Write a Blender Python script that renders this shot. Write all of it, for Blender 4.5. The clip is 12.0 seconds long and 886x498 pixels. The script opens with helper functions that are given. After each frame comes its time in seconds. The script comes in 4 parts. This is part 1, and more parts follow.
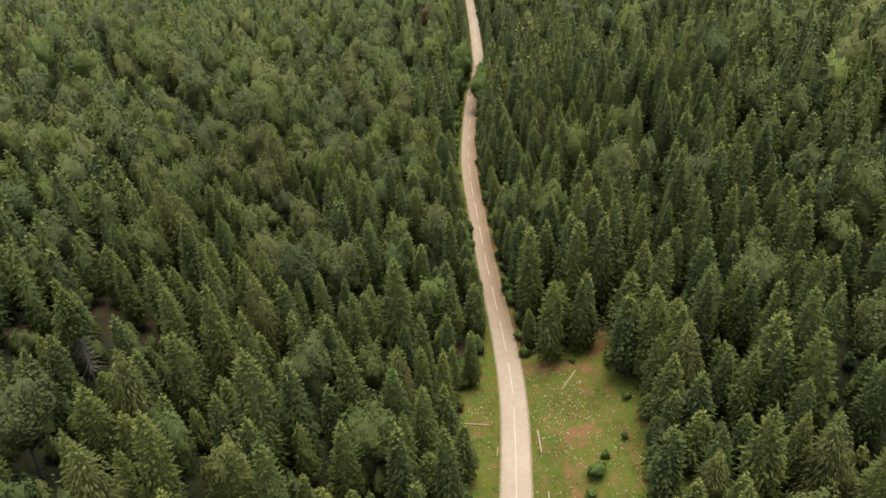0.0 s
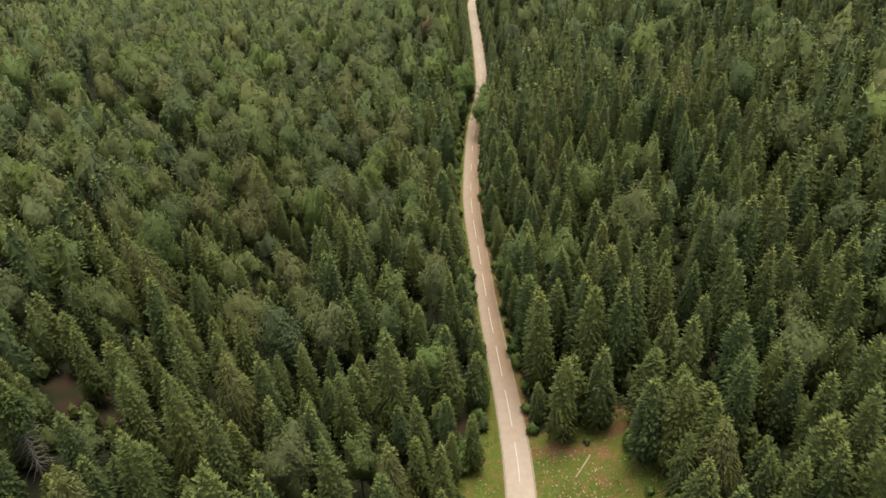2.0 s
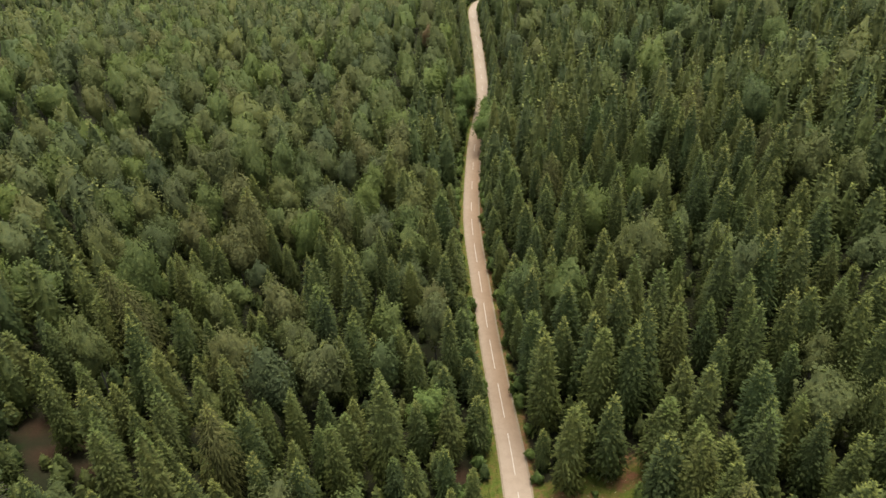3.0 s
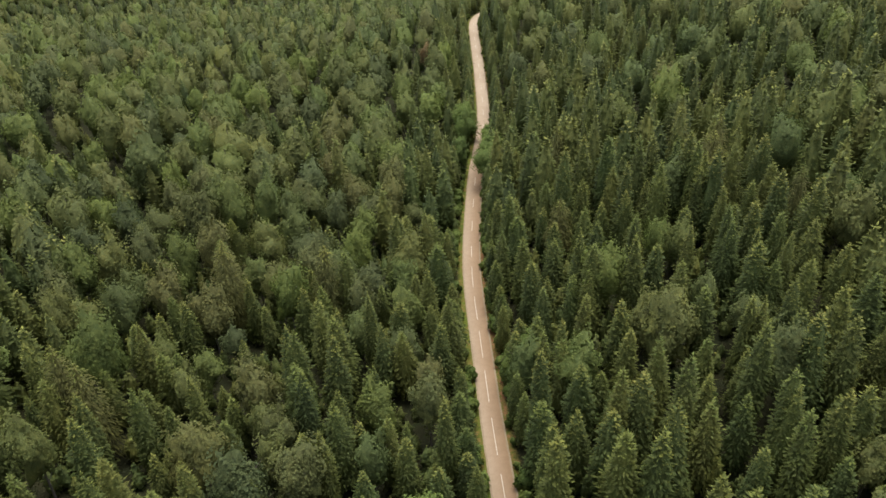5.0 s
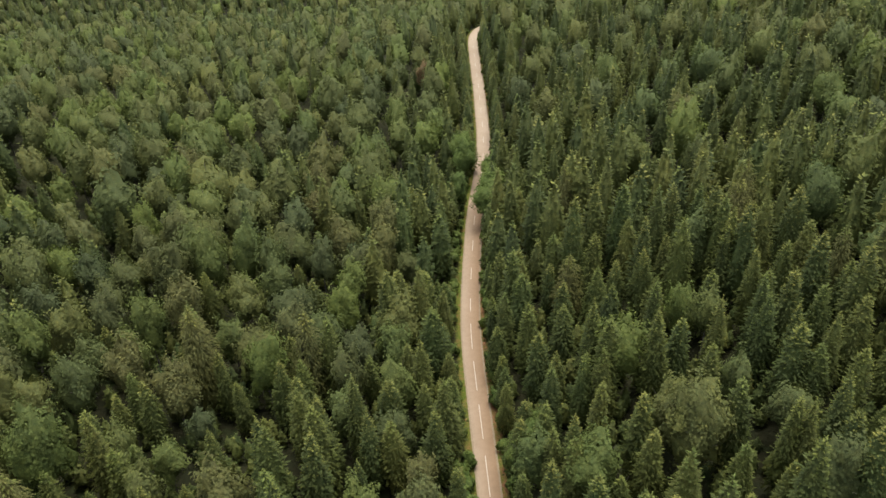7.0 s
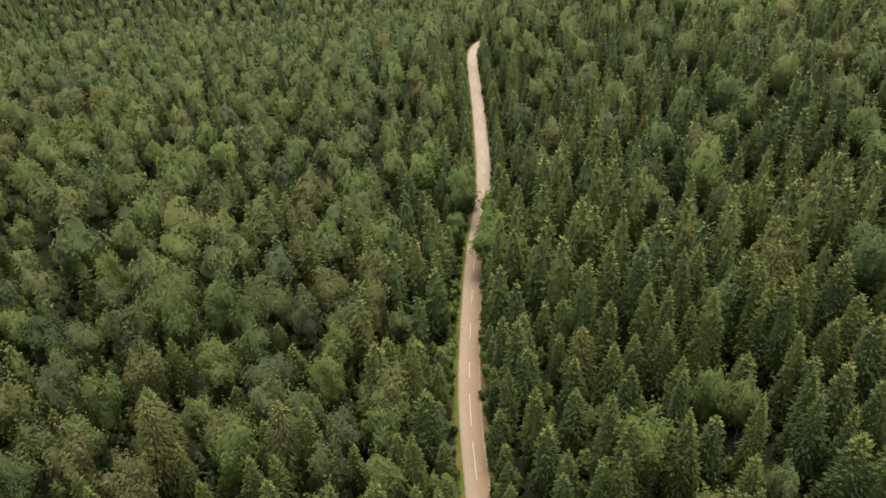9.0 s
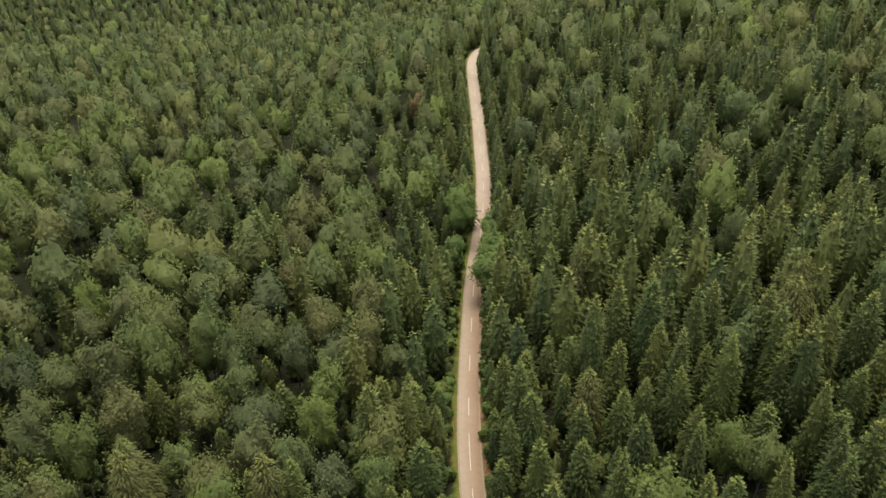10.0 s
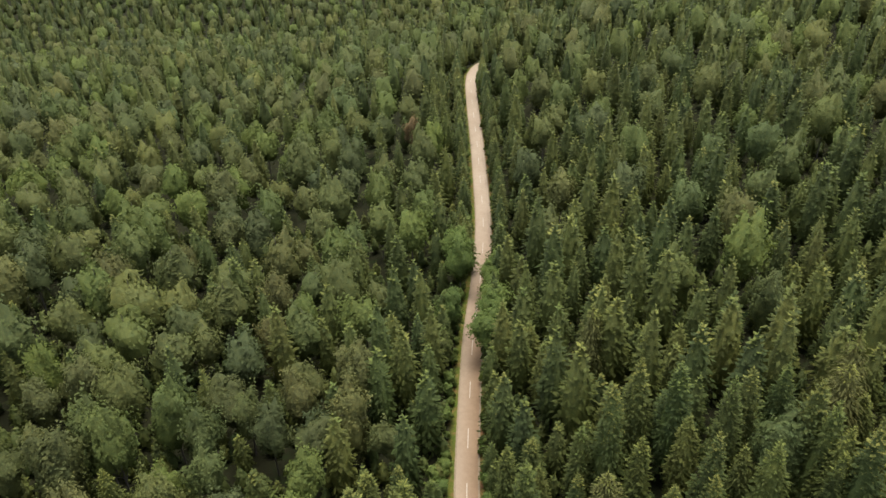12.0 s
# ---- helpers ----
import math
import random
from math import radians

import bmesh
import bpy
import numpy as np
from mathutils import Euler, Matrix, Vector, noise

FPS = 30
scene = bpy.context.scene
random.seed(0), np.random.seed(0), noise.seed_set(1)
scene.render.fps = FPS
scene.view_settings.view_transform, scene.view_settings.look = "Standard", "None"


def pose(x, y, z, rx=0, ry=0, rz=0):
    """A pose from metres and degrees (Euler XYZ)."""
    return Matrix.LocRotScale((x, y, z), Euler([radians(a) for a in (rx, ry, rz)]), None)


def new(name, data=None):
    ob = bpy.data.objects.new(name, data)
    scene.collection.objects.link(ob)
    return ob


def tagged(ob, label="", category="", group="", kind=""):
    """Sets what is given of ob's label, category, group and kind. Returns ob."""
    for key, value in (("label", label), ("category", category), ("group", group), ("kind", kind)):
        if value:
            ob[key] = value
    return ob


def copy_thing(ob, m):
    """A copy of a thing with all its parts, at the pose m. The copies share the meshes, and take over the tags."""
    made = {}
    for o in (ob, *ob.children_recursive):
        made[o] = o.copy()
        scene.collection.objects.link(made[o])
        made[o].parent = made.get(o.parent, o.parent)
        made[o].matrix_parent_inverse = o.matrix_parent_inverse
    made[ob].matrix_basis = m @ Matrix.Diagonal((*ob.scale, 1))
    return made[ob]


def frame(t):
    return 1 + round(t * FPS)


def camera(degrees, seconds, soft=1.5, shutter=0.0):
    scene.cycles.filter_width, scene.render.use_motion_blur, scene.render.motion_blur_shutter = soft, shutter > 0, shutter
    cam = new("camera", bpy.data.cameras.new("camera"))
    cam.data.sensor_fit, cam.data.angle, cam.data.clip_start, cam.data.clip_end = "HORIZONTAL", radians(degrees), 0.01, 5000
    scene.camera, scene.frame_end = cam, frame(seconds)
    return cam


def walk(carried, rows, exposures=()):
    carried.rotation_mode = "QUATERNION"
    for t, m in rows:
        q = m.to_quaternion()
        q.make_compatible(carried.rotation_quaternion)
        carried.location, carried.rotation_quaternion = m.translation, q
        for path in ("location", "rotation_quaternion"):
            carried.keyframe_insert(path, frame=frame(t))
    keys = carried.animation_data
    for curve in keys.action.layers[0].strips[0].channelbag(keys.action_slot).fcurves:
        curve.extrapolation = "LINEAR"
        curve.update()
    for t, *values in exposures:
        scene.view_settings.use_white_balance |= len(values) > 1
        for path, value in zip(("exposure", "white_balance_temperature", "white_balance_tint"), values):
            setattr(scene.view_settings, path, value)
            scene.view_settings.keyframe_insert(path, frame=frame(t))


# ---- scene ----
cam = camera(60.0, 12.0, soft=1.55)
METRES, EYE, TILT, LEAN, TURN = 143.0, 128.21, -32.641, 2.275, -1.456
ROWS = [
    (0.0, 0.0, 0.0, 0.0, -0.0, 0.0, -0.0),
    (0.5, 0.001, 0.035, 0.0248, 0.041, -0.016, -0.05),
    (1.0, 0.0023, 0.071, 0.0502, 0.091, -0.033, -0.09),
    (1.5, 0.0035, 0.1078, 0.0761, 0.123, -0.025, -0.13),
    (2.0, 0.0047, 0.145, 0.1028, 0.156, -0.033, -0.17),
    (2.5, 0.0058, 0.1829, 0.1296, 0.173, -0.008, -0.22),
    (3.0, 0.0067, 0.221, 0.1569, 0.189, -0.008, -0.25),
    (5.0, 0.0126, 0.3764, 0.267, 0.23, 0.0, -0.32),
    (5.5, 0.0143, 0.4158, 0.2945, 0.23, -0.008, -0.34),
    (6.0, 0.0156, 0.4552, 0.3216, 0.23, -0.008, -0.35),
    (6.5, 0.0168, 0.495, 0.3484, 0.214, 0.025, -0.35),
    (7.0, 0.0183, 0.5346, 0.3755, 0.198, 0.025, -0.36),
    (9.0, 0.0233, 0.6946, 0.4837, 0.148, 0.033, -0.42),
    (9.5, 0.0243, 0.7346, 0.5101, 0.132, 0.033, -0.42),
    (10.0, 0.0256, 0.7739, 0.5364, 0.107, 0.016, -0.42),
    (10.5, 0.0272, 0.8132, 0.5626, 0.091, -0.0, -0.43),
    (11.0, 0.0287, 0.8525, 0.589, 0.082, -0.033, -0.43),
    (11.5, 0.0303, 0.8922, 0.615, 0.074, -0.041, -0.4),
    (12.0, 0.0316, 0.9316, 0.641, 0.049, -0.058, -0.4),
]
walk(cam, [(t, pose(0, 0, EYE, TILT, LEAN, TURN) @ pose(METRES * x, METRES * y, METRES * z, 90 + pitch, roll, yaw)) for t, x, y, z, yaw, pitch, roll in ROWS])

# ---- world and light: a bright overcast sky ----
scene.view_settings.exposure = 1.1
world = bpy.data.worlds.new("overcast_sky")
scene.world = world
world.use_nodes = True
wn, wl = world.node_tree.nodes, world.node_tree.links
sky = wn.new("ShaderNodeTexSky")
sky.sky_type, sky.sun_disc = "NISHITA", False
sky.sun_elevation, sky.sun_rotation = radians(82), radians(10)
sky.air_density, sky.dust_density = 1.0, 4.0
grey = wn.new("ShaderNodeHueSaturation")
grey.inputs["Saturation"].default_value = 0.35
wl.new(sky.outputs["Color"], grey.inputs["Color"])
wl.new(grey.outputs["Color"], wn["Background"].inputs["Color"])
wn["Background"].inputs["Strength"].default_value = 0.128

sun = new("sun", bpy.data.lights.new("sun", "SUN"))
sun.data.energy, sun.data.angle, sun.data.color = 1.36, radians(40), (1.0, 0.94, 0.82)
sun.rotation_euler = (radians(-6), radians(6), 0)


# ---- materials ----
def material(name, rough=0.8, spec=0.25):
    m = bpy.data.materials.new(name)
    m.use_nodes = True
    b = m.node_tree.nodes["Principled BSDF"]
    b.inputs["Roughness"].default_value = rough
    b.inputs["Specular IOR Level"].default_value = spec
    return m, m.node_tree.nodes, m.node_tree.links, b


def ramp(nodes, stops):
    r = nodes.new("ShaderNodeValToRGB")
    while len(r.color_ramp.elements) < len(stops):
        r.color_ramp.elements.new(0.5)
    for e, (p, c) in zip(r.color_ramp.elements, stops):
        e.position, e.color = p, (*c, 1)
    return r


def noise_tex(nodes, links, scale, detail=4.0, rough=0.6):
    geo = nodes.new("ShaderNodeNewGeometry")
    n = nodes.new("ShaderNodeTexNoise")
    n.inputs["Scale"].default_value, n.inputs["Detail"].default_value = scale, detail
    n.inputs["Roughness"].default_value = rough
    links.new(geo.outputs["Position"], n.inputs["Vector"])
    return n


def mixed(nodes, links, factor, a, b, mode="MIX"):
    """A colour mix; factor, a and b are sockets or plain values."""
    x = nodes.new("ShaderNodeMix")
    x.data_type, x.blend_type = "RGBA", mode
    for slot, v in ((0, factor), (6, a), (7, b)):
        if isinstance(v, bpy.types.NodeSocket):
            links.new(v, x.inputs[slot])
        else:
            x.inputs[slot].default_value = (*v, 1) if isinstance(v, tuple) else v
    return x.outputs[2]


def foliage(name, colours, glow=0.2, spread=0.16):
    """Leaves or needles: each tree has its own tint, each spray of leaves its own shade, and light shines through."""
    m, nodes, links, b = material(name, 0.62, 0.2)
    info, tint = nodes.new("ShaderNodeObjectInfo"), nodes.new("ShaderNodeAttribute")
    tint.attribute_name = "tint"
    add, fract = nodes.new("ShaderNodeMath"), nodes.new("ShaderNodeMath")
    fract.operation = "FRACT"
    links.new(info.outputs["Random"], add.inputs[0])
    links.new(tint.outputs["Fac"], add.inputs[1])
    links.new(add.outputs[0], fract.inputs[0])
    tree = ramp(nodes, [(i / (len(colours) - 1), c) for i, c in enumerate(colours)])
    links.new(fract.outputs[0], tree.inputs[0])
    geo = nodes.new("ShaderNodeNewGeometry")
    shade = ramp(nodes, [(0, (1 - spread,) * 3), (1, (1 + spread,) * 3)])
    links.new(geo.outputs["Random Per Island"], shade.inputs[0])
    col = mixed(nodes, links, 1.0, tree.outputs[0], shade.outputs[0], "MULTIPLY")
    patch = noise_tex(nodes, links, 0.9, 3)
    warm = ramp(nodes, [(0.3, (0.8, 0.88, 0.9)), (0.7, (1.18, 1.1, 0.95))])
    links.new(patch.outputs["Fac"], warm.inputs[0])
    col = mixed(nodes, links, 1.0, col, warm.outputs[0], "MULTIPLY")
    grain = noise_tex(nodes, links, 5.5, 3, 0.7)
    fleck = ramp(nodes, [(0.34, (0.70, 0.72, 0.75)), (0.66, (1.28, 1.25, 1.17))])
    links.new(grain.outputs["Fac"], fleck.inputs[0])
    col = mixed(nodes, links, 1.0, col, fleck.outputs[0], "MULTIPLY")
    links.new(col, b.inputs["Base Color"])
    bump = nodes.new("ShaderNodeBump")
    bump.inputs["Strength"].default_value, bump.inputs["Distance"].default_value = 0.7, 0.15
    links.new(grain.outputs["Fac"], bump.inputs["Height"])
    links.new(bump.outputs[0], b.inputs["Normal"])
    thin, mix = nodes.new("ShaderNodeBsdfTranslucent"), nodes.new("ShaderNodeMixShader")
    links.new(col, thin.inputs["Color"])
    mix.inputs[0].default_value = glow
    links.new(b.outputs[0], mix.inputs[1])
    links.new(thin.outputs[0], mix.inputs[2])
    links.new(mix.outputs[0], nodes["Material Output"].inputs[0])
    return m


NEEDLES = foliage("spruce_needles", [(0.053, 0.075, 0.025), (0.076, 0.096, 0.025), (0.105, 0.122, 0.032), (0.060, 0.085, 0.026), (0.112, 0.123, 0.032), (0.057, 0.084, 0.026), (0.088, 0.108, 0.028)], 0.26, 0.22)
SHOOTS = foliage("young_spruce_shoots", [(0.138, 0.168, 0.042), (0.186, 0.205, 0.051), (0.194, 0.201, 0.053), (0.117, 0.156, 0.042), (0.162, 0.194, 0.049)], 0.25, 0.22)
STRAW_NEEDLES = foliage("yellowish_needles", [(0.097, 0.104, 0.034), (0.110, 0.112, 0.036)])
LEAVES = foliage("broad_leaves", [(0.095, 0.118, 0.041), (0.137, 0.150, 0.045), (0.066, 0.089, 0.037), (0.132, 0.139, 0.047), (0.085, 0.117, 0.041), (0.130, 0.168, 0.040), (0.079, 0.099, 0.041), (0.114, 0.153, 0.039), (0.112, 0.123, 0.043)], 0.32, 0.14)
OLIVE_LEAVES = foliage("olive_leaves", [(0.116, 0.128, 0.045), (0.134, 0.132, 0.048), (0.110, 0.130, 0.049)], 0.32, 0.2)
RUST_LEAVES = foliage("rust_leaves", [(0.165, 0.120, 0.058), (0.180, 0.128, 0.062)], 0.25)
BUSH_LEAVES = foliage("bush_leaves", [(0.116, 0.171, 0.045), (0.142, 0.193, 0.050), (0.100, 0.150, 0.041)], 0.36)
GRASS = foliage("grass_blades", [(0.095, 0.122, 0.022), (0.125, 0.136, 0.026), (0.150, 0.142, 0.034)], 0.3)


def bark_material(name, dark, pale):
    m, nodes, links, b = material(name, 0.9, 0.1)
    n = noise_tex(nodes, links, 6, 5)
    r = ramp(nodes, [(0.3, dark), (0.7, pale)])
    links.new(n.outputs["Fac"], r.inputs[0])
    links.new(r.outputs[0], b.inputs["Base Color"])
    bump = nodes.new("ShaderNodeBump")
    bump.inputs["Strength"].default_value = 0.5
    links.new(n.outputs["Fac"], bump.inputs["Height"])
    links.new(bump.outputs[0], b.inputs["Normal"])
    return m


BARK = bark_material("spruce_bark", (0.06, 0.045, 0.035), (0.14, 0.11, 0.09))
GREY_BARK = bark_material("grey_bark", (0.08, 0.07, 0.06), (0.18, 0.165, 0.15))
DEAD_WOOD = bark_material("bare_dead_twigs", (0.15, 0.125, 0.10), (0.31, 0.27, 0.23))
LOG_WOOD = bark_material("peeled_log", (0.20, 0.14, 0.08), (0.42, 0.33, 0.20))
CUT_WOOD = bark_material("sawn_wood", (0.55, 0.43, 0.26), (0.70, 0.58, 0.40))
CHIPS = bark_material("pale_wood_chips", (0.34, 0.30, 0.15), (0.60, 0.54, 0.33))


def ground_material():
    """Forest floor of brown litter, darkened for the shade under the trees, going over into meadow where the plan has
    it open.
    """
    m, nodes, links, b = material("forest_floor_and_meadow", 0.95, 0.1)
    coarse, fine = noise_tex(nodes, links, 0.16, 5), noise_tex(nodes, links, 2.2, 6, 0.7)
    # litter colours held below their own tone: the trees' shade is in them
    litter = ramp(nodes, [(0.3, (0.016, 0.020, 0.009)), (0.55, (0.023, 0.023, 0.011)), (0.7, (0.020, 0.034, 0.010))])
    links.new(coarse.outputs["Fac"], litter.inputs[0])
    needles = ramp(nodes, [(0.3, (0.030, 0.017, 0.011)), (0.7, (0.074, 0.036, 0.023))])
    links.new(fine.outputs["Fac"], needles.inputs[0])
    grass = ramp(nodes, [(0.25, (0.060, 0.082, 0.014)), (0.5, (0.095, 0.110, 0.019)), (0.75, (0.145, 0.120, 0.034))])
    links.new(fine.outputs["Fac"], grass.inputs[0])
    lush = ramp(nodes, [(0.46, (1, 1, 1)), (0.64, (0.76, 1.0, 0.8))])
    links.new(coarse.outputs["Fac"], lush.inputs[0])
    green = mixed(nodes, links, 1.0, grass.outputs[0], lush.outputs[0], "MULTIPLY")
    soil = ramp(nodes, [(0.3, (0.14, 0.068, 0.034)), (0.7, (0.25, 0.125, 0.065))])
    links.new(fine.outputs["Fac"], soil.inputs[0])
    bare, open_land = nodes.new("ShaderNodeAttribute"), nodes.new("ShaderNodeAttribute")
    bare.attribute_name, open_land.attribute_name = "bare", "meadow"
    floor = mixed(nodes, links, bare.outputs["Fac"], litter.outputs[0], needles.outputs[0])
    patch = noise_tex(nodes, links, 0.45, 6, 0.75)
    sharp = nodes.new("ShaderNodeMath")
    sharp.operation = "MULTIPLY_ADD"
    links.new(patch.outputs["Fac"], sharp.inputs[0])
    sharp.inputs[1].default_value, sharp.inputs[2].default_value = 4.4, -2.16
    both = nodes.new("ShaderNodeMath")
    both.operation, both.use_clamp = "ADD", True
    links.new(sharp.outputs[0], both.inputs[0])
    links.new(bare.outputs["Fac"], both.inputs[1])
    mead = mixed(nodes, links, both.outputs[0], green, soil.outputs[0])
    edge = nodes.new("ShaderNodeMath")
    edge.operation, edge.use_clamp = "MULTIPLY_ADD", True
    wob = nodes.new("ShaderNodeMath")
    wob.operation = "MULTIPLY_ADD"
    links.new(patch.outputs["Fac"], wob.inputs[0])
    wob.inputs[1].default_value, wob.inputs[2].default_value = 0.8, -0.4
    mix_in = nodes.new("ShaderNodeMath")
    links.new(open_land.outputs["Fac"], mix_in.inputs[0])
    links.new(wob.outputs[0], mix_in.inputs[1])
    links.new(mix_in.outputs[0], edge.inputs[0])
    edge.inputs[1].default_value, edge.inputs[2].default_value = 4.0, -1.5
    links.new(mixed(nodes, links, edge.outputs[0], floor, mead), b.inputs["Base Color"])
    bump = nodes.new("ShaderNodeBump")
    bump.inputs["Strength"].default_value, bump.inputs["Distance"].default_value = 0.8, 0.2
    links.new(fine.outputs["Fac"], bump.inputs["Height"])
    links.new(bump.outputs[0], b.inputs["Normal"])
    return m


def road_material():
    m, nodes, links, b = material("worn_pale_asphalt", 0.85, 0.2)
    wide, fine = noise_tex(nodes, links, 0.05, 3), noise_tex(nodes, links, 9, 6, 0.7)
    base = ramp(nodes, [(0.35, (0.338, 0.266, 0.196)), (0.65, (0.388, 0.313, 0.236))])
    links.new(wide.outputs["Fac"], base.inputs[0])
    speck = ramp(nodes, [(0.3, (0.84, 0.84, 0.84)), (0.7, (1.1, 1.1, 1.1))])
    links.new(fine.outputs["Fac"], speck.inputs[0])
    tan_share = nodes.new("ShaderNodeAttribute")
    tan_share.attribute_name = "tan_mix"
    base = mixed(nodes, links, tan_share.outputs["Fac"], base.outputs[0], (0.238, 0.157, 0.094))
    col = mixed(nodes, links, 1.0, base, speck.outputs[0], "MULTIPLY")
    stain = noise_tex(nodes, links, 0.7, 5)
    dirt = ramp(nodes, [(0.35, (0.93, 0.92, 0.91)), (0.6, (1.02, 1.02, 1.02))])
    links.new(stain.outputs["Fac"], dirt.inputs[0])
    links.new(mixed(nodes, links, 1.0, col, dirt.outputs[0], "MULTIPLY"), b.inputs["Base Color"])
    bump = nodes.new("ShaderNodeBump")
    bump.inputs["Strength"].default_value, bump.inputs["Distance"].default_value = 0.2, 0.02
    links.new(fine.outputs["Fac"], bump.inputs["Height"])
    links.new(bump.outputs[0], b.inputs["Normal"])
    return m


GROUND, ROAD = ground_material(), road_material()
PAINT = bark_material("worn_white_road_paint", (0.42, 0.37, 0.30), (0.66, 0.62, 0.55))
GRAVEL = bark_material("pale_gravel", (0.17, 0.125, 0.08), (0.33, 0.27, 0.19))

# ---- the lie of the land ----
rng = np.random.default_rng(7)
ROAD_Y = [36, 82, 111, 132, 151, 173, 196, 224, 254, 271, 289, 312, 332, 351, 368, 391, 408, 462, 517, 551, 572, 586, 599, 619, 653]
ROAD_X = [5.3, 10.2, 13.3, 15.1, 15.0, 13.8, 12.6, 11.9, 11.1, 11.5, 12.6, 14.4, 16.1, 18.8, 21.0, 23.1, 23.8, 25.1, 25.7, 26.5, 29.0, 34.3, 43.6, 66.0, 110.8]
RISE_Y = [36, 105, 139, 168, 196, 236, 277, 311, 345, 379, 448, 528, 608, 722, 1044]
RISE_Z = [4.1, 1.0, -0.2, -0.1, 0.0, -1.6, -3.7, -5.3, -5.8, -6.1, -8.0, -10.4, -16.0, -26.9, -51.3]
BELT_Y = [60, 125, 195, 265, 355, 470, 610, 720, 900]
RIGHT_BANK = [0.263, 0.315, 0.358, 0.385, 0.317, 0.201, 0.129, 0.112, 0.086]
LEFT_DIP = [0.275, 0.046, -0.136, -0.218, -0.305, -0.433, -0.479, -0.524, -0.795]
LEFT_BANK = [0.773, 0.86, 0.82, 0.811, 0.768, 0.625, 0.378, 0.313, 0.388]


def smooth_line(y, ys, vs, reach=9.0):
    y = np.asarray(y, float)
    return sum(w * np.interp(y + k * reach, ys, vs) for k, w in ((-1, 0.25), (-0.5, 0.2), (0, 0.1), (0.5, 0.2), (1, 0.25)))


def road_x(y):
    return smooth_line(y, ROAD_Y, ROAD_X, 8.0)


def ground_z(x, y):
    x, y = np.asarray(x, float), np.asarray(y, float)
    d = x - road_x(y)
    r, l = np.maximum(d - 6, 0), np.maximum(-d - 6, 0)
    k = np.minimum(l, 350)
    z = smooth_line(y, RISE_Y, RISE_Z, 16) + np.interp(y, BELT_Y, RIGHT_BANK) * r / (1 + r / 250)
    return z + np.interp(y, BELT_Y, LEFT_DIP) * l / (1 + l / 250) + np.interp(y, BELT_Y, LEFT_BANK) * k * k / (k + 120) / 2


def box_fade(x, y, x0, x1, y0, y1, soft):
    """1 inside a stretch of the plan, fading to 0 over its border."""
    f = lambda v, a, b: np.clip(np.minimum(v - a, b - v) / soft + 0.5, 0, 1)
    return f(np.asarray(x, float), x0, x1) * f(np.asarray(y, float), y0, y1)


FLOOR_SPOTS = ((-81.0, 148.0, 4.0), (-84.6, 156.0, 4.0), (-71.6, 145.6, 4.0), (-74.5, 153.0, 3.0), (2.6, 151.0, 3.4), (-96.5, 138.5, 4.5))


def meadow(x, y):
    x, y = np.asarray(x, float), np.asarray(y, float)
    d = x - road_x(y)
    clearing = box_fade(x, y + 5 * np.sin(x * 0.17) * np.clip((90 - y) / 20, 0, 1), 14, 48 + 3 * np.sin(y * 0.19) + 2 * np.sin(y * 0.47), 64, 148, 3)
    track = box_fade(x, y, 31.5, 43, 132, 151.5, 4) * 0.55
    verge = np.maximum(box_fade(d, y, -9, 0, 140, 166, 3) * 0.8, box_fade(d, y + 4 * np.sin(x * 0.3) * np.clip((90 - y) / 20, 0, 1), -14 + 1.5 * np.sin(y * 0.31), 0, 66, 148, 3))
    strip = np.clip(2.5 - np.abs(d) / 2.5, 0, 1) * 0.7
    return np.maximum.reduce([clearing, track, verge, strip])


def bare_soil(x, y):
    x, y = np.asarray(x, float), np.asarray(y, float)
    spots = ((31.8, 130.7, 2.0), (33.0, 138.4, 2.4), (29.5, 140.6, 2.6), (26.4, 141.8, 2.8), (23.2, 143.0, 2.6), (20.4, 143.6, 1.8), (26.5, 118.4, 3.2), (30.3, 118.8, 2.4), (25.2, 108.3, 2.8), (24.6, 102.5, 2.2), (22.8, 126.0, 1.8), (29.0, 124.6, 1.8), (37.9, 108.1, 2.0), (36.6, 144.0, 3.4), (37.4, 149.0, 3.2), (5.9, 121.9, 1.4)) + FLOOR_SPOTS
    d = x - road_x(y)
    kerb = 0.7 * np.clip(1.2 - np.abs(d - 3.4) / 0.9, 0, 1) * np.clip((y - 137) / 11, 0, 1)
    return np.maximum.reduce([kerb] + [np.clip(1.1 - np.hypot(x - a, (y - b) * 0.9) / s, -0.25, 0.75) for a, b, s in spots])


def raw_mesh(name, verts, faces, mats, slot=None, corners=3, normals=None, **attributes):
    """One mesh from arrays of corners and faces, with float attributes by point."""
    me = bpy.data.meshes.new(name)
    verts, faces = np.asarray(verts, np.float32), np.asarray(faces, np.int32)
    me.vertices.add(len(verts))
    me.vertices.foreach_set("co", verts.ravel())
    me.loops.add(faces.size)
    me.loops.foreach_set("vertex_index", faces.ravel())
    me.polygons.add(len(faces))
    me.polygons.foreach_set("loop_start", np.arange(0, faces.size, corners, dtype=np.int32))
    for m in mats:
        me.materials.append(m)
    if slot is not None:
        me.polygons.foreach_set("material_index", np.asarray(slot, np.int32))
    for key, values in attributes.items():
        me.attributes.new(key, "FLOAT", "POINT").data.foreach_set("value", np.asarray(values, np.float32))
    if normals is not None:
        me.attributes.new("custom_normal", "FLOAT_VECTOR", "POINT").data.foreach_set("vector", np.asarray(normals, np.float32).ravel())
    me.update(calc_edges=True)
    return me


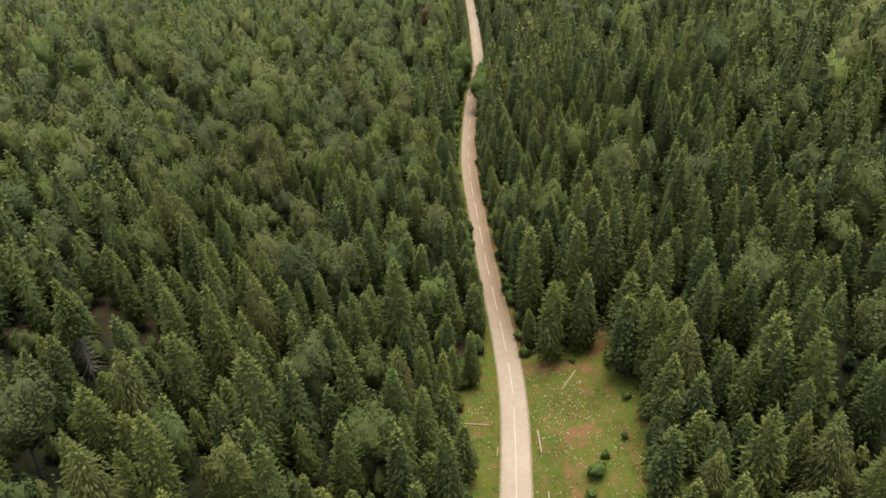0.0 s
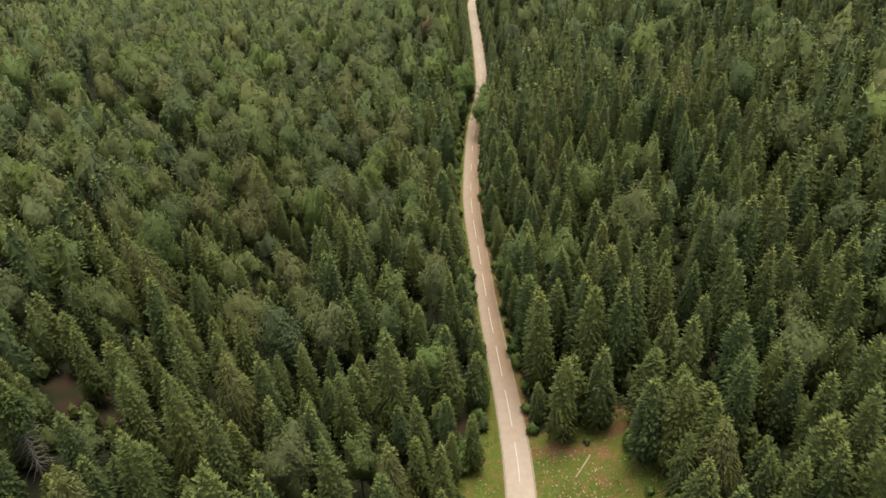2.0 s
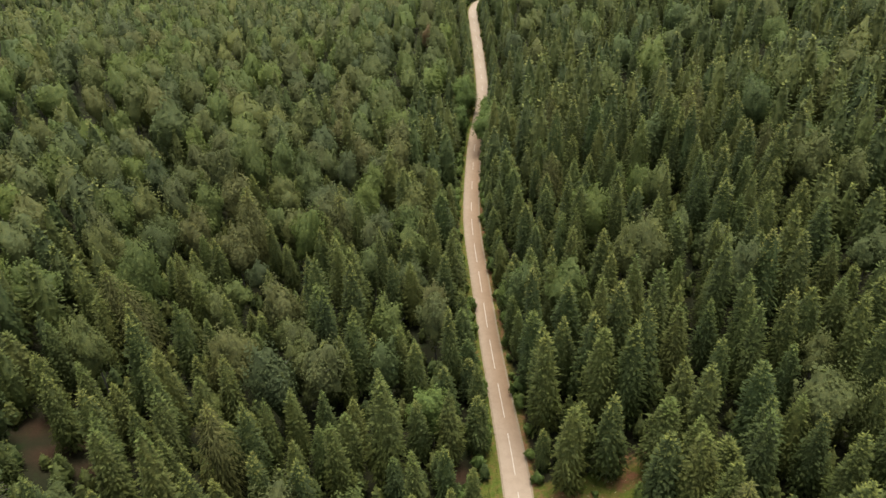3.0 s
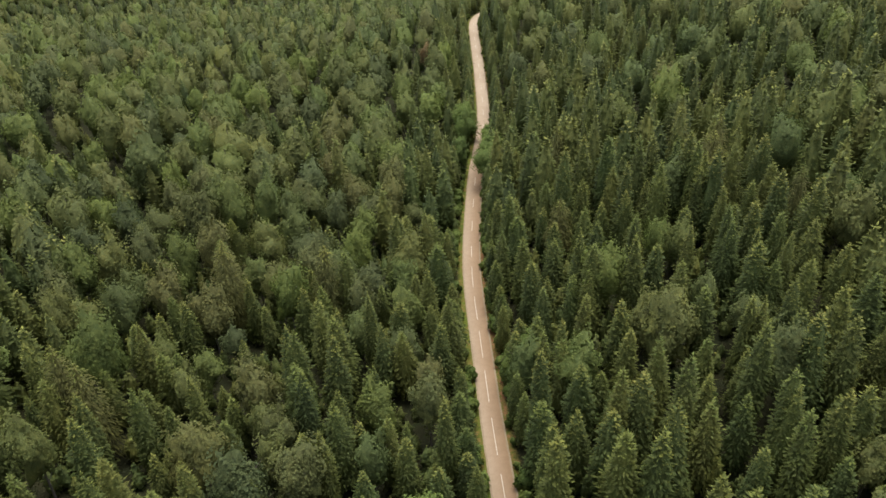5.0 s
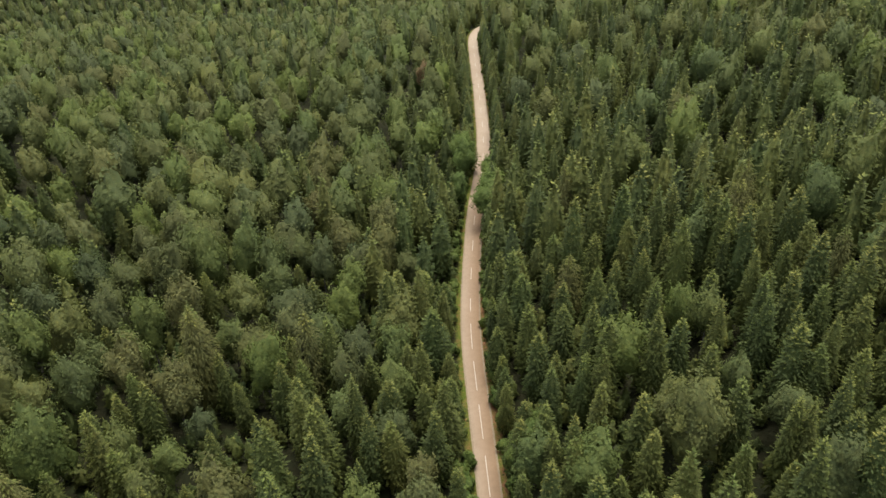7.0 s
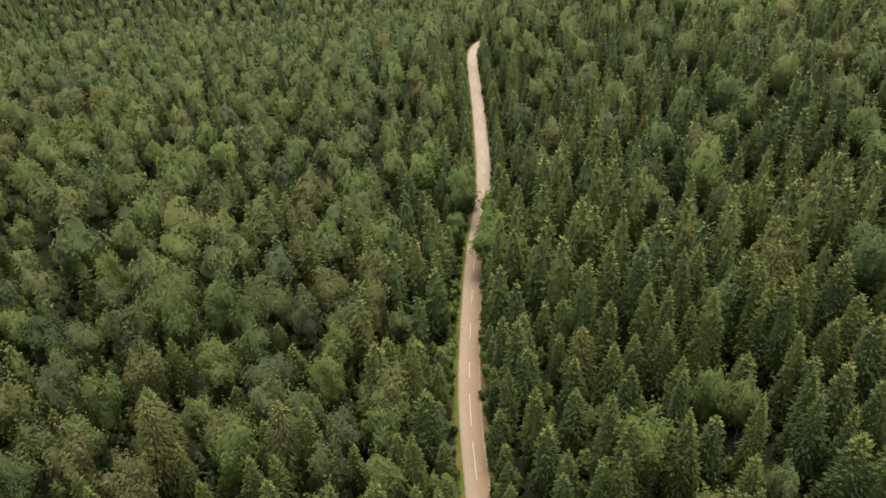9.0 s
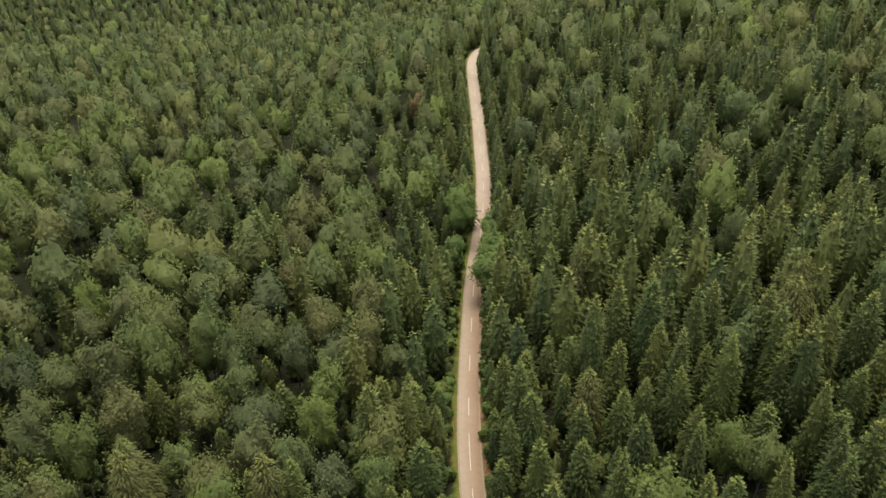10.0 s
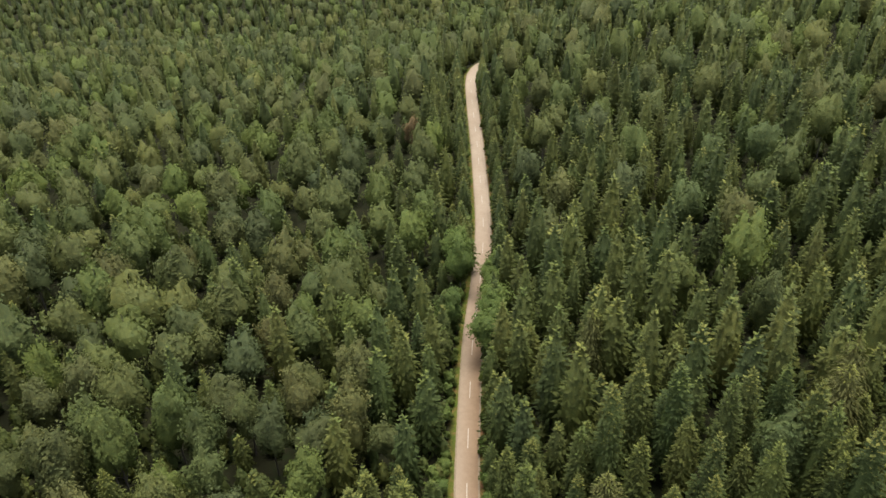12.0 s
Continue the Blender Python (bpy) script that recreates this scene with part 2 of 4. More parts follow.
def grid_faces(nx, ny):
    i = (np.arange(ny - 1)[:, None] * nx + np.arange(nx - 1)[None, :]).ravel()
    return np.stack([i, i + 1, i + nx + 1, i + nx], -1)


def build_ground():
    xs = np.unique(np.concatenate([np.arange(-30, 60, 2.0), np.arange(-160, 170, 5.0), np.linspace(-600, 600, 61), np.linspace(-3000, 3000, 25)]))
    ys = np.unique(np.concatenate([np.arange(60, 165, 2.0), np.arange(165, 620, 4.0), np.linspace(-100, 1100, 61), np.linspace(-1200, 4200, 25)]))
    x, y = np.meshgrid(xs, ys)
    z = ground_z(x, y)
    d = np.abs(x - road_x(y))
    near = (np.abs(x) < 400) & (y > 0) & (y < 1050)
    bumps = np.array([noise.noise((a * 0.12, b * 0.12, 0)) * 0.5 + noise.noise((a * 0.5, b * 0.5, 3)) * 0.18 if n else 0 for a, b, n in zip(x.ravel(), y.ravel(), near.ravel())]).reshape(x.shape)
    z = z + bumps * np.clip((d - 4.0) / 4, 0, 1) - 0.14 * np.clip(1.6 - d / 3.6, 0, 1)
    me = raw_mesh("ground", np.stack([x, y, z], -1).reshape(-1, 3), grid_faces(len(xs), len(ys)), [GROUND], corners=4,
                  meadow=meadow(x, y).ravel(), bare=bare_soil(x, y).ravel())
    me.polygons.foreach_set("use_smooth", np.ones(len(me.polygons), bool))
    return tagged(new("ground", me), "brown forest floor with a flowering grass clearing beside a road", "ground", kind="structure")


def ribbon(name, offsets, lifts, y0, y1, step, mat, ragged=0.0):
    """A strip along the road: cross-offsets from its middle, with heights above the road's line."""
    ys = np.arange(y0, y1 + step / 2, step)
    cx, cz = road_x(ys), smooth_line(ys, RISE_Y, RISE_Z, 16)
    slope = np.gradient(cx, ys)
    nrm = 1 / np.hypot(1, slope)
    rows = []
    for k, (o, h) in enumerate(zip(offsets, lifts)):
        o = o(ys) if callable(o) else o
        wob = ragged * np.array([noise.noise((v * 0.7, k * 9.1, 5)) for v in ys]) if ragged else 0
        rows.append(np.stack([cx + (o + wob) * nrm, ys - (o + wob) * slope * nrm, cz + h], -1))
    v = np.stack(rows, 1).reshape(-1, 3)
    # tan mix along the strip, rising from its left edge to its right
    tan_share = np.clip((ys - 141) / 30, 0, 1) * np.clip((408 - ys) / 70, 0, 1)
    return raw_mesh(name, v, grid_faces(len(offsets), len(ys)), [mat], corners=4, tan_mix=(tan_share[:, None] * np.linspace(0.1, 1.25, len(offsets)).clip(0, 1)).ravel())


def half_width(y):
    return np.interp(y, [105, 125, 141, 160, 180, 202, 231, 260, 300, 402], [3.1, 3.0, 2.92, 2.75, 2.5, 2.42, 2.48, 2.55, 2.65, 2.65])


build_ground()
HALF = 2.72
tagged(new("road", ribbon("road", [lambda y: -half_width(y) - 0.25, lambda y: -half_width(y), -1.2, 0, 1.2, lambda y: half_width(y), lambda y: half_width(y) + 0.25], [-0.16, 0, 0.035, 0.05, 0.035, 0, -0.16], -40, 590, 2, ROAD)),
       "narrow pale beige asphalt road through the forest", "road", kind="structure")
for side in (-1, 1):
    edge = [lambda y, s=side: s * (half_width(y) - 0.12), lambda y, s=side: s * (half_width(y) + 0.32)]
    lift = [0.012, 0.0]
    if side < 0:
        edge, lift = edge[::-1], lift[::-1]
    tagged(new("road_shoulder", ribbon("road_shoulder", edge, lift, -40, 590, 0.7, GRAVEL, 0.13)),
           "pale gravel edge of the asphalt road", "road shoulder", kind="structure")

centre_line = tagged(new("centre_line"), "worn white dashed line along the road's middle", "road marking", kind="structure")
DASHES = [(-21, 130.5), (135.0, 146.3), (150.8, 163.0)]
DASHES += [(167.9 + 17.05 * k, 179.6 + 17.05 * k) for k in range(6)]
DASHES += [(271.1 + 17.4 * k, 277.7 + 17.4 * k) for k in range(17)]
for a, b in DASHES:
    dash = new("dash", ribbon("dash", [-0.07, 0.07], [0.056, 0.056], a, b, (b - a) / 10, PAINT))
    dash.parent = centre_line


# ---- trees ----
# A shape is a pair: corners (n, 3) and triangles (m, 3).
def joined(shapes):
    """Several shapes as one."""
    count = np.cumsum([0] + [len(v) for v, f in shapes])
    return np.concatenate([v for v, f in shapes]), np.concatenate([f + c for (v, f), c in zip(shapes, count)])


def many(p, tri):
    """Copies of one pattern of triangles: p is (copies, corners, 3)."""
    n, k = p.shape[:2]
    return p.reshape(-1, 3), (np.asarray(tri)[None] + (np.arange(n) * k)[:, None, None]).reshape(-1, 3)


def turn_z(p, a):
    c, s = np.cos(a), np.sin(a)
    return np.stack([p[..., 0] * c - p[..., 1] * s, p[..., 0] * s + p[..., 1] * c, p[..., 2]], -1)


# A spray of a conifer's branch, about 1 long and 1 wide: a folded fan.
SPRAY = ((0, 0, 0.02), (0.4, -0.5, -0.16), (1.0, -0.08, -0.08), (0.5, 0.5, -0.16))


def cone_core(r, height, low, reach, rings, sides, inner):
    """The dense inside of a conifer's crown: a lumpy spindle."""
    q = np.linspace(0, 1, rings)
    a = np.arange(sides) * 2 * np.pi / sides
    w = reach(q)[:, None] * inner * r.uniform(0.8, 1.12, (rings, sides))
    w[0], w[-1] = w[0] * 0.3, 0.02
    z = height * (low - 0.02 + (0.975 - low) * q)[:, None] + r.normal(0, 0.12, (rings, sides))
    v = np.stack([np.cos(a) * w, np.sin(a) * w, z], -1).reshape(-1, 3)
    i = (np.arange(rings - 1)[:, None] * sides + np.arange(sides)[None]).ravel()
    j = (np.arange(rings - 1)[:, None] * sides + (np.arange(sides)[None] + 1) % sides).ravel()
    return v, np.concatenate([np.stack([i, j, j + sides], -1), np.stack([i, j + sides, i + sides], -1)])


def spruce_shape(r, height, radius, rings, width, level, shoots, low=0.1, droop=0.35, blunt=0.8, shaggy=0.13, inner=0.74, weeping=False):
    """A spruce's crown (needles, young shoots): whorls of small ragged sprays over a dense inside.
    A weeping one has long hanging branches instead."""
    reach = lambda q: (radius * (1 - q ** 1.85) ** blunt + 0.22) * (0.78 + 0.22 * np.minimum(1, q / 0.22))
    lump = r.uniform(0, 6.283, 3)
    base, az, out, lift = [], [], [], []
    for k, q in enumerate(np.linspace(0, 1, rings)):
        w = float(reach(q)) * (1 if weeping else 1 + 0.07 * (-1) ** k * (level < 2))
        n = max(4, int(round(6.283 * w * (2.0, 1.5, 1.0, 1.0)[level] / width)))
        a = r.uniform(0, 6.283) + np.arange(n) * 6.283 / n + r.normal(0, 0.16, n)
        bulge = 1 + 0.11 * np.sin(2 * a + lump[0] + 6 * q) + 0.09 * np.sin(3 * a + lump[1] - 11 * q) + 0.06 * np.sin(5 * a + lump[2] + 17 * q)
        base.append(np.full(n, height * (low + (0.985 - low) * q)) + r.normal(0, height / rings * 0.3, n))
        az.append(a)
        out.append(w * bulge * (1 + r.normal(0, shaggy, n)).clip(0.65, 1.4))
        lift.append(np.full(n, -0.30 + 0.95 * q ** 1.8 if weeping else -0.22 + 0.85 * q ** 1.5) + r.normal(0, 0.13 if weeping else 0.2, n))
    base, az, out, lift = map(np.concatenate, (base, az, out, lift))
    n = len(base)
    size = np.minimum(width * (r.uniform(1.25, 1.8, n) if weeping else r.uniform(0.85, 1.5, n)), out * 0.95 + 0.15)
    t = np.array(SPRAY)
    p = np.broadcast_to(t, (n, *t.shape)) + r.normal(0, 0.05 if weeping else 0.09, (n, *t.shape))
    wide = (width * (0.52, 0.62, 0.86, 0.95)[level] * r.uniform(0.8, 1.35, n))[:, None] * np.clip(out / 1.2, 0.45, 1)[:, None]
    x, y = p[..., 0] * size[:, None], p[..., 1] * wide
    z = p[..., 2] * wide + lift[:, None] * x - droop * x * x / size[:, None] * 0.6
    if not weeping:
        side = r.normal(0, 0.42, n)[:, None]
        x, y = x * np.cos(side) - y * np.sin(side), x * np.sin(side) + y * np.cos(side)
    p = turn_z(np.stack([x + (out - size)[:, None], y, z], -1), az[:, None])
    p[..., 2] += base[:, None]
    fan = [(0, k, k + 1) for k in range(1, len(t) - 1)]
    fresh = (base / height + r.normal(0, 0.035, n) > (0.85, 0.84, 0.86, 0.9)[level]) & (r.random(n) < (0.6, 0.55, 0.3, 0.0)[level])
    core = cone_core(r, height, low, reach, *((11, 8), (8, 6), (5, 6), (4, 5))[level], inner)
    chosen = (r.random(n) < shoots * (0.03 + 1.25 * (base / height) ** 4)) & ~fresh
    tips = [2] if level else [2, 1, 3]
    tip = np.concatenate([p[chosen][:, k] for k in tips])
    turn = np.concatenate([az[chosen]] * len(tips))
    few = r.random(len(tip)) < np.concatenate([np.full(int(chosen.sum()), c) for c in (1.0, 0.35, 0.35)[:len(tips)]])
    tip, turn = tip[few], turn[few]
    tuft = np.array([(-0.24, -0.2, 0.02), (0.16, 0.02, 0.0), (-0.02, -0.06, 0.27), (-0.2, 0.22, 0.02), (0.03, 0.1, 0.24)])
    m = len(tip)
    g = np.broadcast_to(tuft, (m, 5, 3)) * (r.uniform(0.55, 1.15, (m, 1, 1)) * width ** 0.8) + r.normal(0, 0.03, (m, 5, 3))
    g = turn_z(g, turn[:, None]) + tip[:, None, :]
    return joined([many(p[~fresh], fan), core]), joined([many(g, [(0, 1, 2), (3, 4, 1)]), many(p[fresh], fan)])


def leaf_sprays(r, at, out, size):
    """Small folded leaf sprays at points, their faces turned outward and up, their tips ragged."""
    n = len(at)
    face = out * 0.8 + r.normal(0, 0.34, (n, 3)) + np.array([0, 0, 0.35])
    face /= np.linalg.norm(face, axis=1)[:, None]
    along = np.cross(face, r.normal(0, 1, (n, 3)))
    along /= np.linalg.norm(along, axis=1)[:, None] + 1e-6
    across = np.cross(face, along)
    s = (size * r.uniform(0.6, 1.4, n))[:, None]
    p = np.stack([at - along * s * 0.8 - face * s * 0.25, at + across * s * 0.55 + along * s * 0.15 * r.normal(0, 1, (n, 1)),
                  at + along * s * 0.9 - face * s * 0.25, at - across * s * 0.5 + along * s * 0.2 * r.normal(0, 1, (n, 1))], 1)
    p[:, 1::2] += face[:, None] * (s * 0.12)[:, None]
    return many(p, [(0, 1, 2), (0, 2, 3)])


def broad_shape(r, height, radius, lobes, sprays, size, low=0.3, level=0):
    """A broadleaf crown: one tall egg, swollen into lobes with hollows between, its surface all ragged leaf sprays."""
    mid, half = height * (1 + low) / 2, height * (1 - low) / 2
    way = r.normal(0, 1, (lobes, 3))
    way[:, 2] = way[:, 2] * 0.8 + 0.25
    way /= np.linalg.norm(way, axis=1)[:, None]
    grown, tight = r.uniform(0.2, 0.7, lobes), 6.0 + lobes * 0.6
    lean = r.normal(0, 0.07 * radius, 2)

    def surface(d):
        swell = (0.58 + (grown * np.exp(tight * (d @ way.T - 1))).max(1)) / (np.hypot(d[:, 0], d[:, 1]) ** 2.7 + np.abs(d[:, 2]) ** 2.7) ** (1 / 2.7)
        p = d * swell[:, None] * np.array([radius, radius, half])
        p[:, :2] *= (1 - 0.10 * d[:, 2:] - 0.12 * d[:, 2:] ** 2)
        p[:, :2] += lean * (1 + d[:, 2:])
        p[:, 2] += mid
        return p

    sides, rings = ((15, 11), (12, 9), (8, 6), (6, 5))[level]
    q = np.linspace(0.03, 0.97, rings) * np.pi
    a = np.arange(sides) * 2 * np.pi / sides
    ball = np.stack([np.cos(a) * np.sin(q)[:, None], np.sin(a) * np.sin(q)[:, None], np.cos(q)[:, None] + a * 0], -1).reshape(-1, 3)
    i = (np.arange(rings - 1)[:, None] * sides + np.arange(sides)[None]).ravel()
    j = (np.arange(rings - 1)[:, None] * sides + (np.arange(sides)[None] + 1) % sides).ravel()
    ball_faces = np.concatenate([np.stack([i, i + sides, j + sides], -1), np.stack([i, j + sides, j], -1)])
    heart = surface(ball)
    heart = (heart - [0, 0, mid]) * (0.88, 0.91, 0.93, 0.95)[level] * r.uniform(0.95, 1.03, (len(ball), 1)) + [0, 0, mid]
    d = r.normal(0, 1, (sprays, 3)) * [1, 1, 0.68]
    d[:, 2] = np.where((d[:, 2] < 0) & (r.random(sprays) < 0.15), -d[:, 2], d[:, 2])
    d /= np.linalg.norm(d, axis=1)[:, None]
    at = (surface(d) - [0, 0, mid]) * r.uniform(*((0.86, 1.13), (0.88, 1.12), (0.9, 1.1), (0.92, 1.08))[level], (sprays, 1)) + [0, 0, mid]
    out = d + 0.5 * way[np.argmax(d @ way.T, 1)]
    return joined([leaf_sprays(r, at, out / np.linalg.norm(out, axis=1)[:, None], size), (heart, ball_faces)])


def stem(points, radii, sides=6):
    """A tapered round stem through points."""
    a = np.arange(sides) * 2 * np.pi / sides
    v = np.concatenate([np.stack([p[0] + np.cos(a) * w, p[1] + np.sin(a) * w, np.full(sides, p[2])], -1) for p, w in zip(points, radii)])
    i = (np.arange(len(points) - 1)[:, None] * sides + np.arange(sides)[None]).ravel()
    j = (np.arange(len(points) - 1)[:, None] * sides + (np.arange(sides)[None] + 1) % sides).ravel()
    return v, np.concatenate([np.stack([i, j, j + sides], -1), np.stack([i, j + sides, i + sides], -1)])


def limb(a, b, w0, w1):
    """A thin three-sided branch from a to b."""
    a, b = np.array(a, float), np.array(b, float)
    d = (b - a) / np.linalg.norm(b - a)
    s = np.cross(d, (0.3, 0.2, 1.0))
    s /= np.linalg.norm(s)
    t = np.cross(d, s)
    v = [c + w * (math.cos(k * 2.094) * s + math.sin(k * 2.094) * t) for c, w in ((a, w0), (b, w1)) for k in range(3)]
    return np.array(v), np.array([(k, (k + 1) % 3, k + 3) for k in range(3)] + [((k + 1) % 3, (k + 1) % 3 + 3, k + 3) for k in range(3)])


def spruce_trunk(height):
    return stem([(0, 0, -1.0), (0, 0, height * 0.45), (0, 0, height * 0.97)], [0.27, 0.17, 0.03])


def broad_trunk(height, low):
    return stem([(0, 0, -1.0), (0.1, 0.05, height * low), (0.05, -0.1, height * 0.8)], [0.26, 0.19, 0.05])


def broad_limbs(height, radius, low):
    parts = []
    for k in range(9):
        z, a = height * (low * 0.75 + 0.05 * k), k * 2.4
        parts.append(limb((0, 0, z), (math.cos(a) * radius * 0.75, math.sin(a) * radius * 0.75, z + height * 0.16), 0.09, 0.02))
    return joined(parts)


def soft_normals(shape, centre, flat, share, height, lift=0.75):
    """Crown foliage shades as the soft mass that its many leaves make: normals lean from each spray's own face
    to the crown's outside. Gives back the shape, its faces turned outward, and the normals."""
    v, f = shape
    out = (v - np.array([0, 0, centre])) * np.array([1, 1, flat])
    out /= np.linalg.norm(out, axis=1)[:, None] + 1e-6
    out[:, 2] += 0.05 + lift * np.clip(v[:, 2] / height, 0, 1) ** 2.5
    face = np.cross(v[f[:, 1]] - v[f[:, 0]], v[f[:, 2]] - v[f[:, 0]])
    face /= np.linalg.norm(face, axis=1)[:, None] + 1e-9
    away = (face * (out[f[:, 0]] + out[f[:, 1]] + out[f[:, 2]])).sum(1) < 0
    f = np.where(away[:, None], f[:, ::-1], f)
    face = np.where(away[:, None], -face, face)
    own = np.zeros(v.shape)
    for k in range(3):
        np.add.at(own, f[:, k], face)
    own /= np.linalg.norm(own, axis=1)[:, None] + 1e-9
    n = out * share + own * (1 - share)
    return (v, f), n / (np.linalg.norm(n, axis=1)[:, None] + 1e-9)


def spruce_soft(shape, height=24, share=0.5):
    return soft_normals(shape, height * 0.3, 0.25, share, height)


def broad_soft(shape, height=22, share=0.72):
    return soft_normals(shape, height * 0.45, 0.6, share, height, 1.15)


def plain(shape):
    v, f = shape
    own = np.zeros(v.shape)
    face = np.cross(v[f[:, 1]] - v[f[:, 0]], v[f[:, 2]] - v[f[:, 0]])
    for k in range(3):
        np.add.at(own, f[:, k], face)
    return shape, own / (np.linalg.norm(own, axis=1)[:, None] + 1e-9)


def part_mesh(name, groups, mats, soft=None):
    """A mesh of shapes; they go with the materials in order."""
    done = [(soft or plain)(g) for g in groups]
    groups = [g for g, n in done]
    v, f = joined(groups)
    return raw_mesh(name, v, f, mats, np.concatenate([np.full(len(g[1]), k) for k, g in enumerate(groups)]), normals=np.concatenate([n for g, n in done]) if soft else None)


# Trees seen singly, by place and height in metres: x, y, height.
SPRUCES = [(-28.6, 84.2, 31.9), (-47.3, 84.6, 32.2), (-34.5, 86.8, 27.5), (53.5, 90.0, 26.3), (48.1, 95.2, 18.1), (-0.7, 95.6, 29.2), (-34.3, 95.7, 24.8), (-9.6, 95.7, 27.8), (-63.0, 99.0, 22.1), (-41.5, 100.7, 24.8), (-51.4, 102.4, 20.4), (-35.6, 103.0, 33), (-28.3, 104.1, 16.8), (68.2, 105.1, 27.5), (47.4, 106.7, 21.7), (-29.2, 108.1, 30.1), (62.7, 108.3, 25.6), (-76.5, 108.5, 20.3), (-5.1, 108.8, 26.3), (57.9, 109.7, 21.7), (-43.3, 111.6, 18.7), (-24.0, 114.3, 18.8), (70.0, 114.9, 29.6), (-52.7, 115.9, 25.7), (-19.9, 117.9, 30.3), (76.0, 118.0, 25.0), (66.8, 123.3, 26.1), (-75.4, 124.6, 25.6), (48.1, 125.0, 24.0), (-47.7, 126.6, 31.9), (45.2, 129.9, 26.4), (55.4, 130.0, 28.0)]
SPRUCES += [(65.5, 132.4, 22.0), (40.6, 133.5, 23.8), (-61.9, 139.3, 22.7), (-20.2, 142.4, 24.4), (24.8, 144.7, 25.0), (33.1, 146.0, 23.1), (-11.9, 147.2, 31.6), (-75.2, 149.8, 21.9), (47.3, 150.0, 24.4), (62.6, 155.3, 28.0), (55.9, 155.4, 22.8), (-70.9, 156.0, 21.7), (-56.2, 157.0, 27.2), (38.7, 157.2, 30.7), (69.2, 158.9, 28.2), (-45.0, 160.3, 24.0), (33.6, 160.4, 28.5), (43.0, 160.6, 32.2), (-33.0, 160.6, 20.4), (22.4, 161.3, 30.5), (62.0, 162.3, 27.1), (63.9, 164.6, 28.7), (-63.8, 165.2, 29.6), (50.4, 165.5, 24.2), (-90.2, 165.7, 19.2), (33.1, 166.9, 27.1), (-21.9, 171.1, 23.4), (34.3, 171.6, 33), (46.9, 172.1, 30.2), (39.1, 172.5, 29.4), (-26.2, 173.7, 20.1), (71.7, 174.3, 29.5)]
SPRUCES += [(77.8, 174.7, 28.3), (-88.9, 175.7, 18.9), (2.1, 175.8, 27.9), (21.1, 175.9, 25.7), (-67.8, 175.9, 24.5), (-9.6, 177.1, 22.6), (-19.9, 177.3, 25.4), (-85.5, 178.1, 16.8), (-59.7, 179.3, 24.2), (44.3, 180.7, 28.1), (61.9, 181.0, 19.6), (-77.5, 181.2, 23.0), (78.9, 182.5, 28.7), (30.2, 182.6, 24.9), (-28.2, 184.4, 27.9), (-20.4, 185.2, 22.3), (55.6, 185.6, 20.4), (66.3, 186.2, 26.3), (-29.0, 187.2, 26.8), (-93.8, 187.5, 27.0), (64.5, 188.2, 26.9), (88.1, 188.2, 24.6), (73.2, 190.3, 26.2), (27.9, 192.5, 23.5), (-22.7, 195.8, 28.7), (24.4, 196.0, 24.5), (28.6, 196.4, 25.9), (58.5, 196.5, 24.3), (79.3, 197.0, 24.6), (-31.3, 197.0, 28.7), (-32.4, 200.7, 27.9), (-21.6, 203.6, 28.6)]
SPRUCES += [(-59.6, 204.1, 15.8), (34.0, 204.2, 25.0), (76.0, 204.7, 19.9), (23.7, 205.3, 21.6), (1.1, 205.9, 23.4), (72.2, 207.1, 24.2), (56.0, 207.4, 24.2), (-22.0, 207.8, 27.6), (79.9, 208.4, 23.5), (3.6, 210.9, 26.1), (-27.2, 213.6, 24.4), (75.0, 213.7, 22.6), (20.8, 214.2, 15.6), (37.7, 214.3, 23.0), (26.8, 214.8, 22.0), (33.1, 215.6, 22.6), (48.7, 216.5, 27.9), (70.4, 216.6, 24.7), (-68.1, 216.7, 18.4), (60.5, 217.5, 25.6), (38.4, 218.8, 28.2), (-28.6, 219.0, 23.2), (-8.7, 219.5, 21.5), (90.0, 219.9, 28.8), (71.0, 220.3, 26.6), (37.0, 224.4, 28.9), (25.4, 227.1, 22.1), (-1.4, 228.1, 24.4), (75.6, 229.5, 20.8), (51.4, 230.2, 23.9), (86.3, 231.5, 26.0), (-95.7, 231.8, 30.2)]
SPRUCES += [(73.9, 232.3, 24.9), (43.8, 238.9, 20.6), (1.3, 240.2, 24.4), (74.4, 243.4, 30.3), (71.3, 244.7, 24.3), (19.2, 245.8, 22.8), (61.0, 246.0, 28.9), (72.7, 247.1, 27.2), (52.9, 247.6, 21.9), (33.9, 247.7, 19.0), (81.4, 250.2, 26.5), (53.3, 250.7, 28.8), (72.0, 251.1, 29.1), (90.1, 252.8, 25.2), (70.8, 254.9, 31.0), (-10.2, 255.3, 27.8), (43.0, 257.8, 24.1), (-0.7, 259.1, 23.6), (58.7, 260.2, 30.7), (84.0, 261.9, 17.2), (63.4, 264.0, 28.4), (38.7, 264.0, 33), (-8.2, 264.1, 22.3), (33.6, 264.7, 23.4), (19.7, 266.0, 22.8), (51.7, 267.1, 30.7), (67.9, 274.1, 28.3), (-1.0, 275.9, 25.9), (87.5, 279.4, 25.6), (20.6, 284.1, 26.6), (51.0, 284.2, 32.7), (67.6, 286.0, 28.4)]
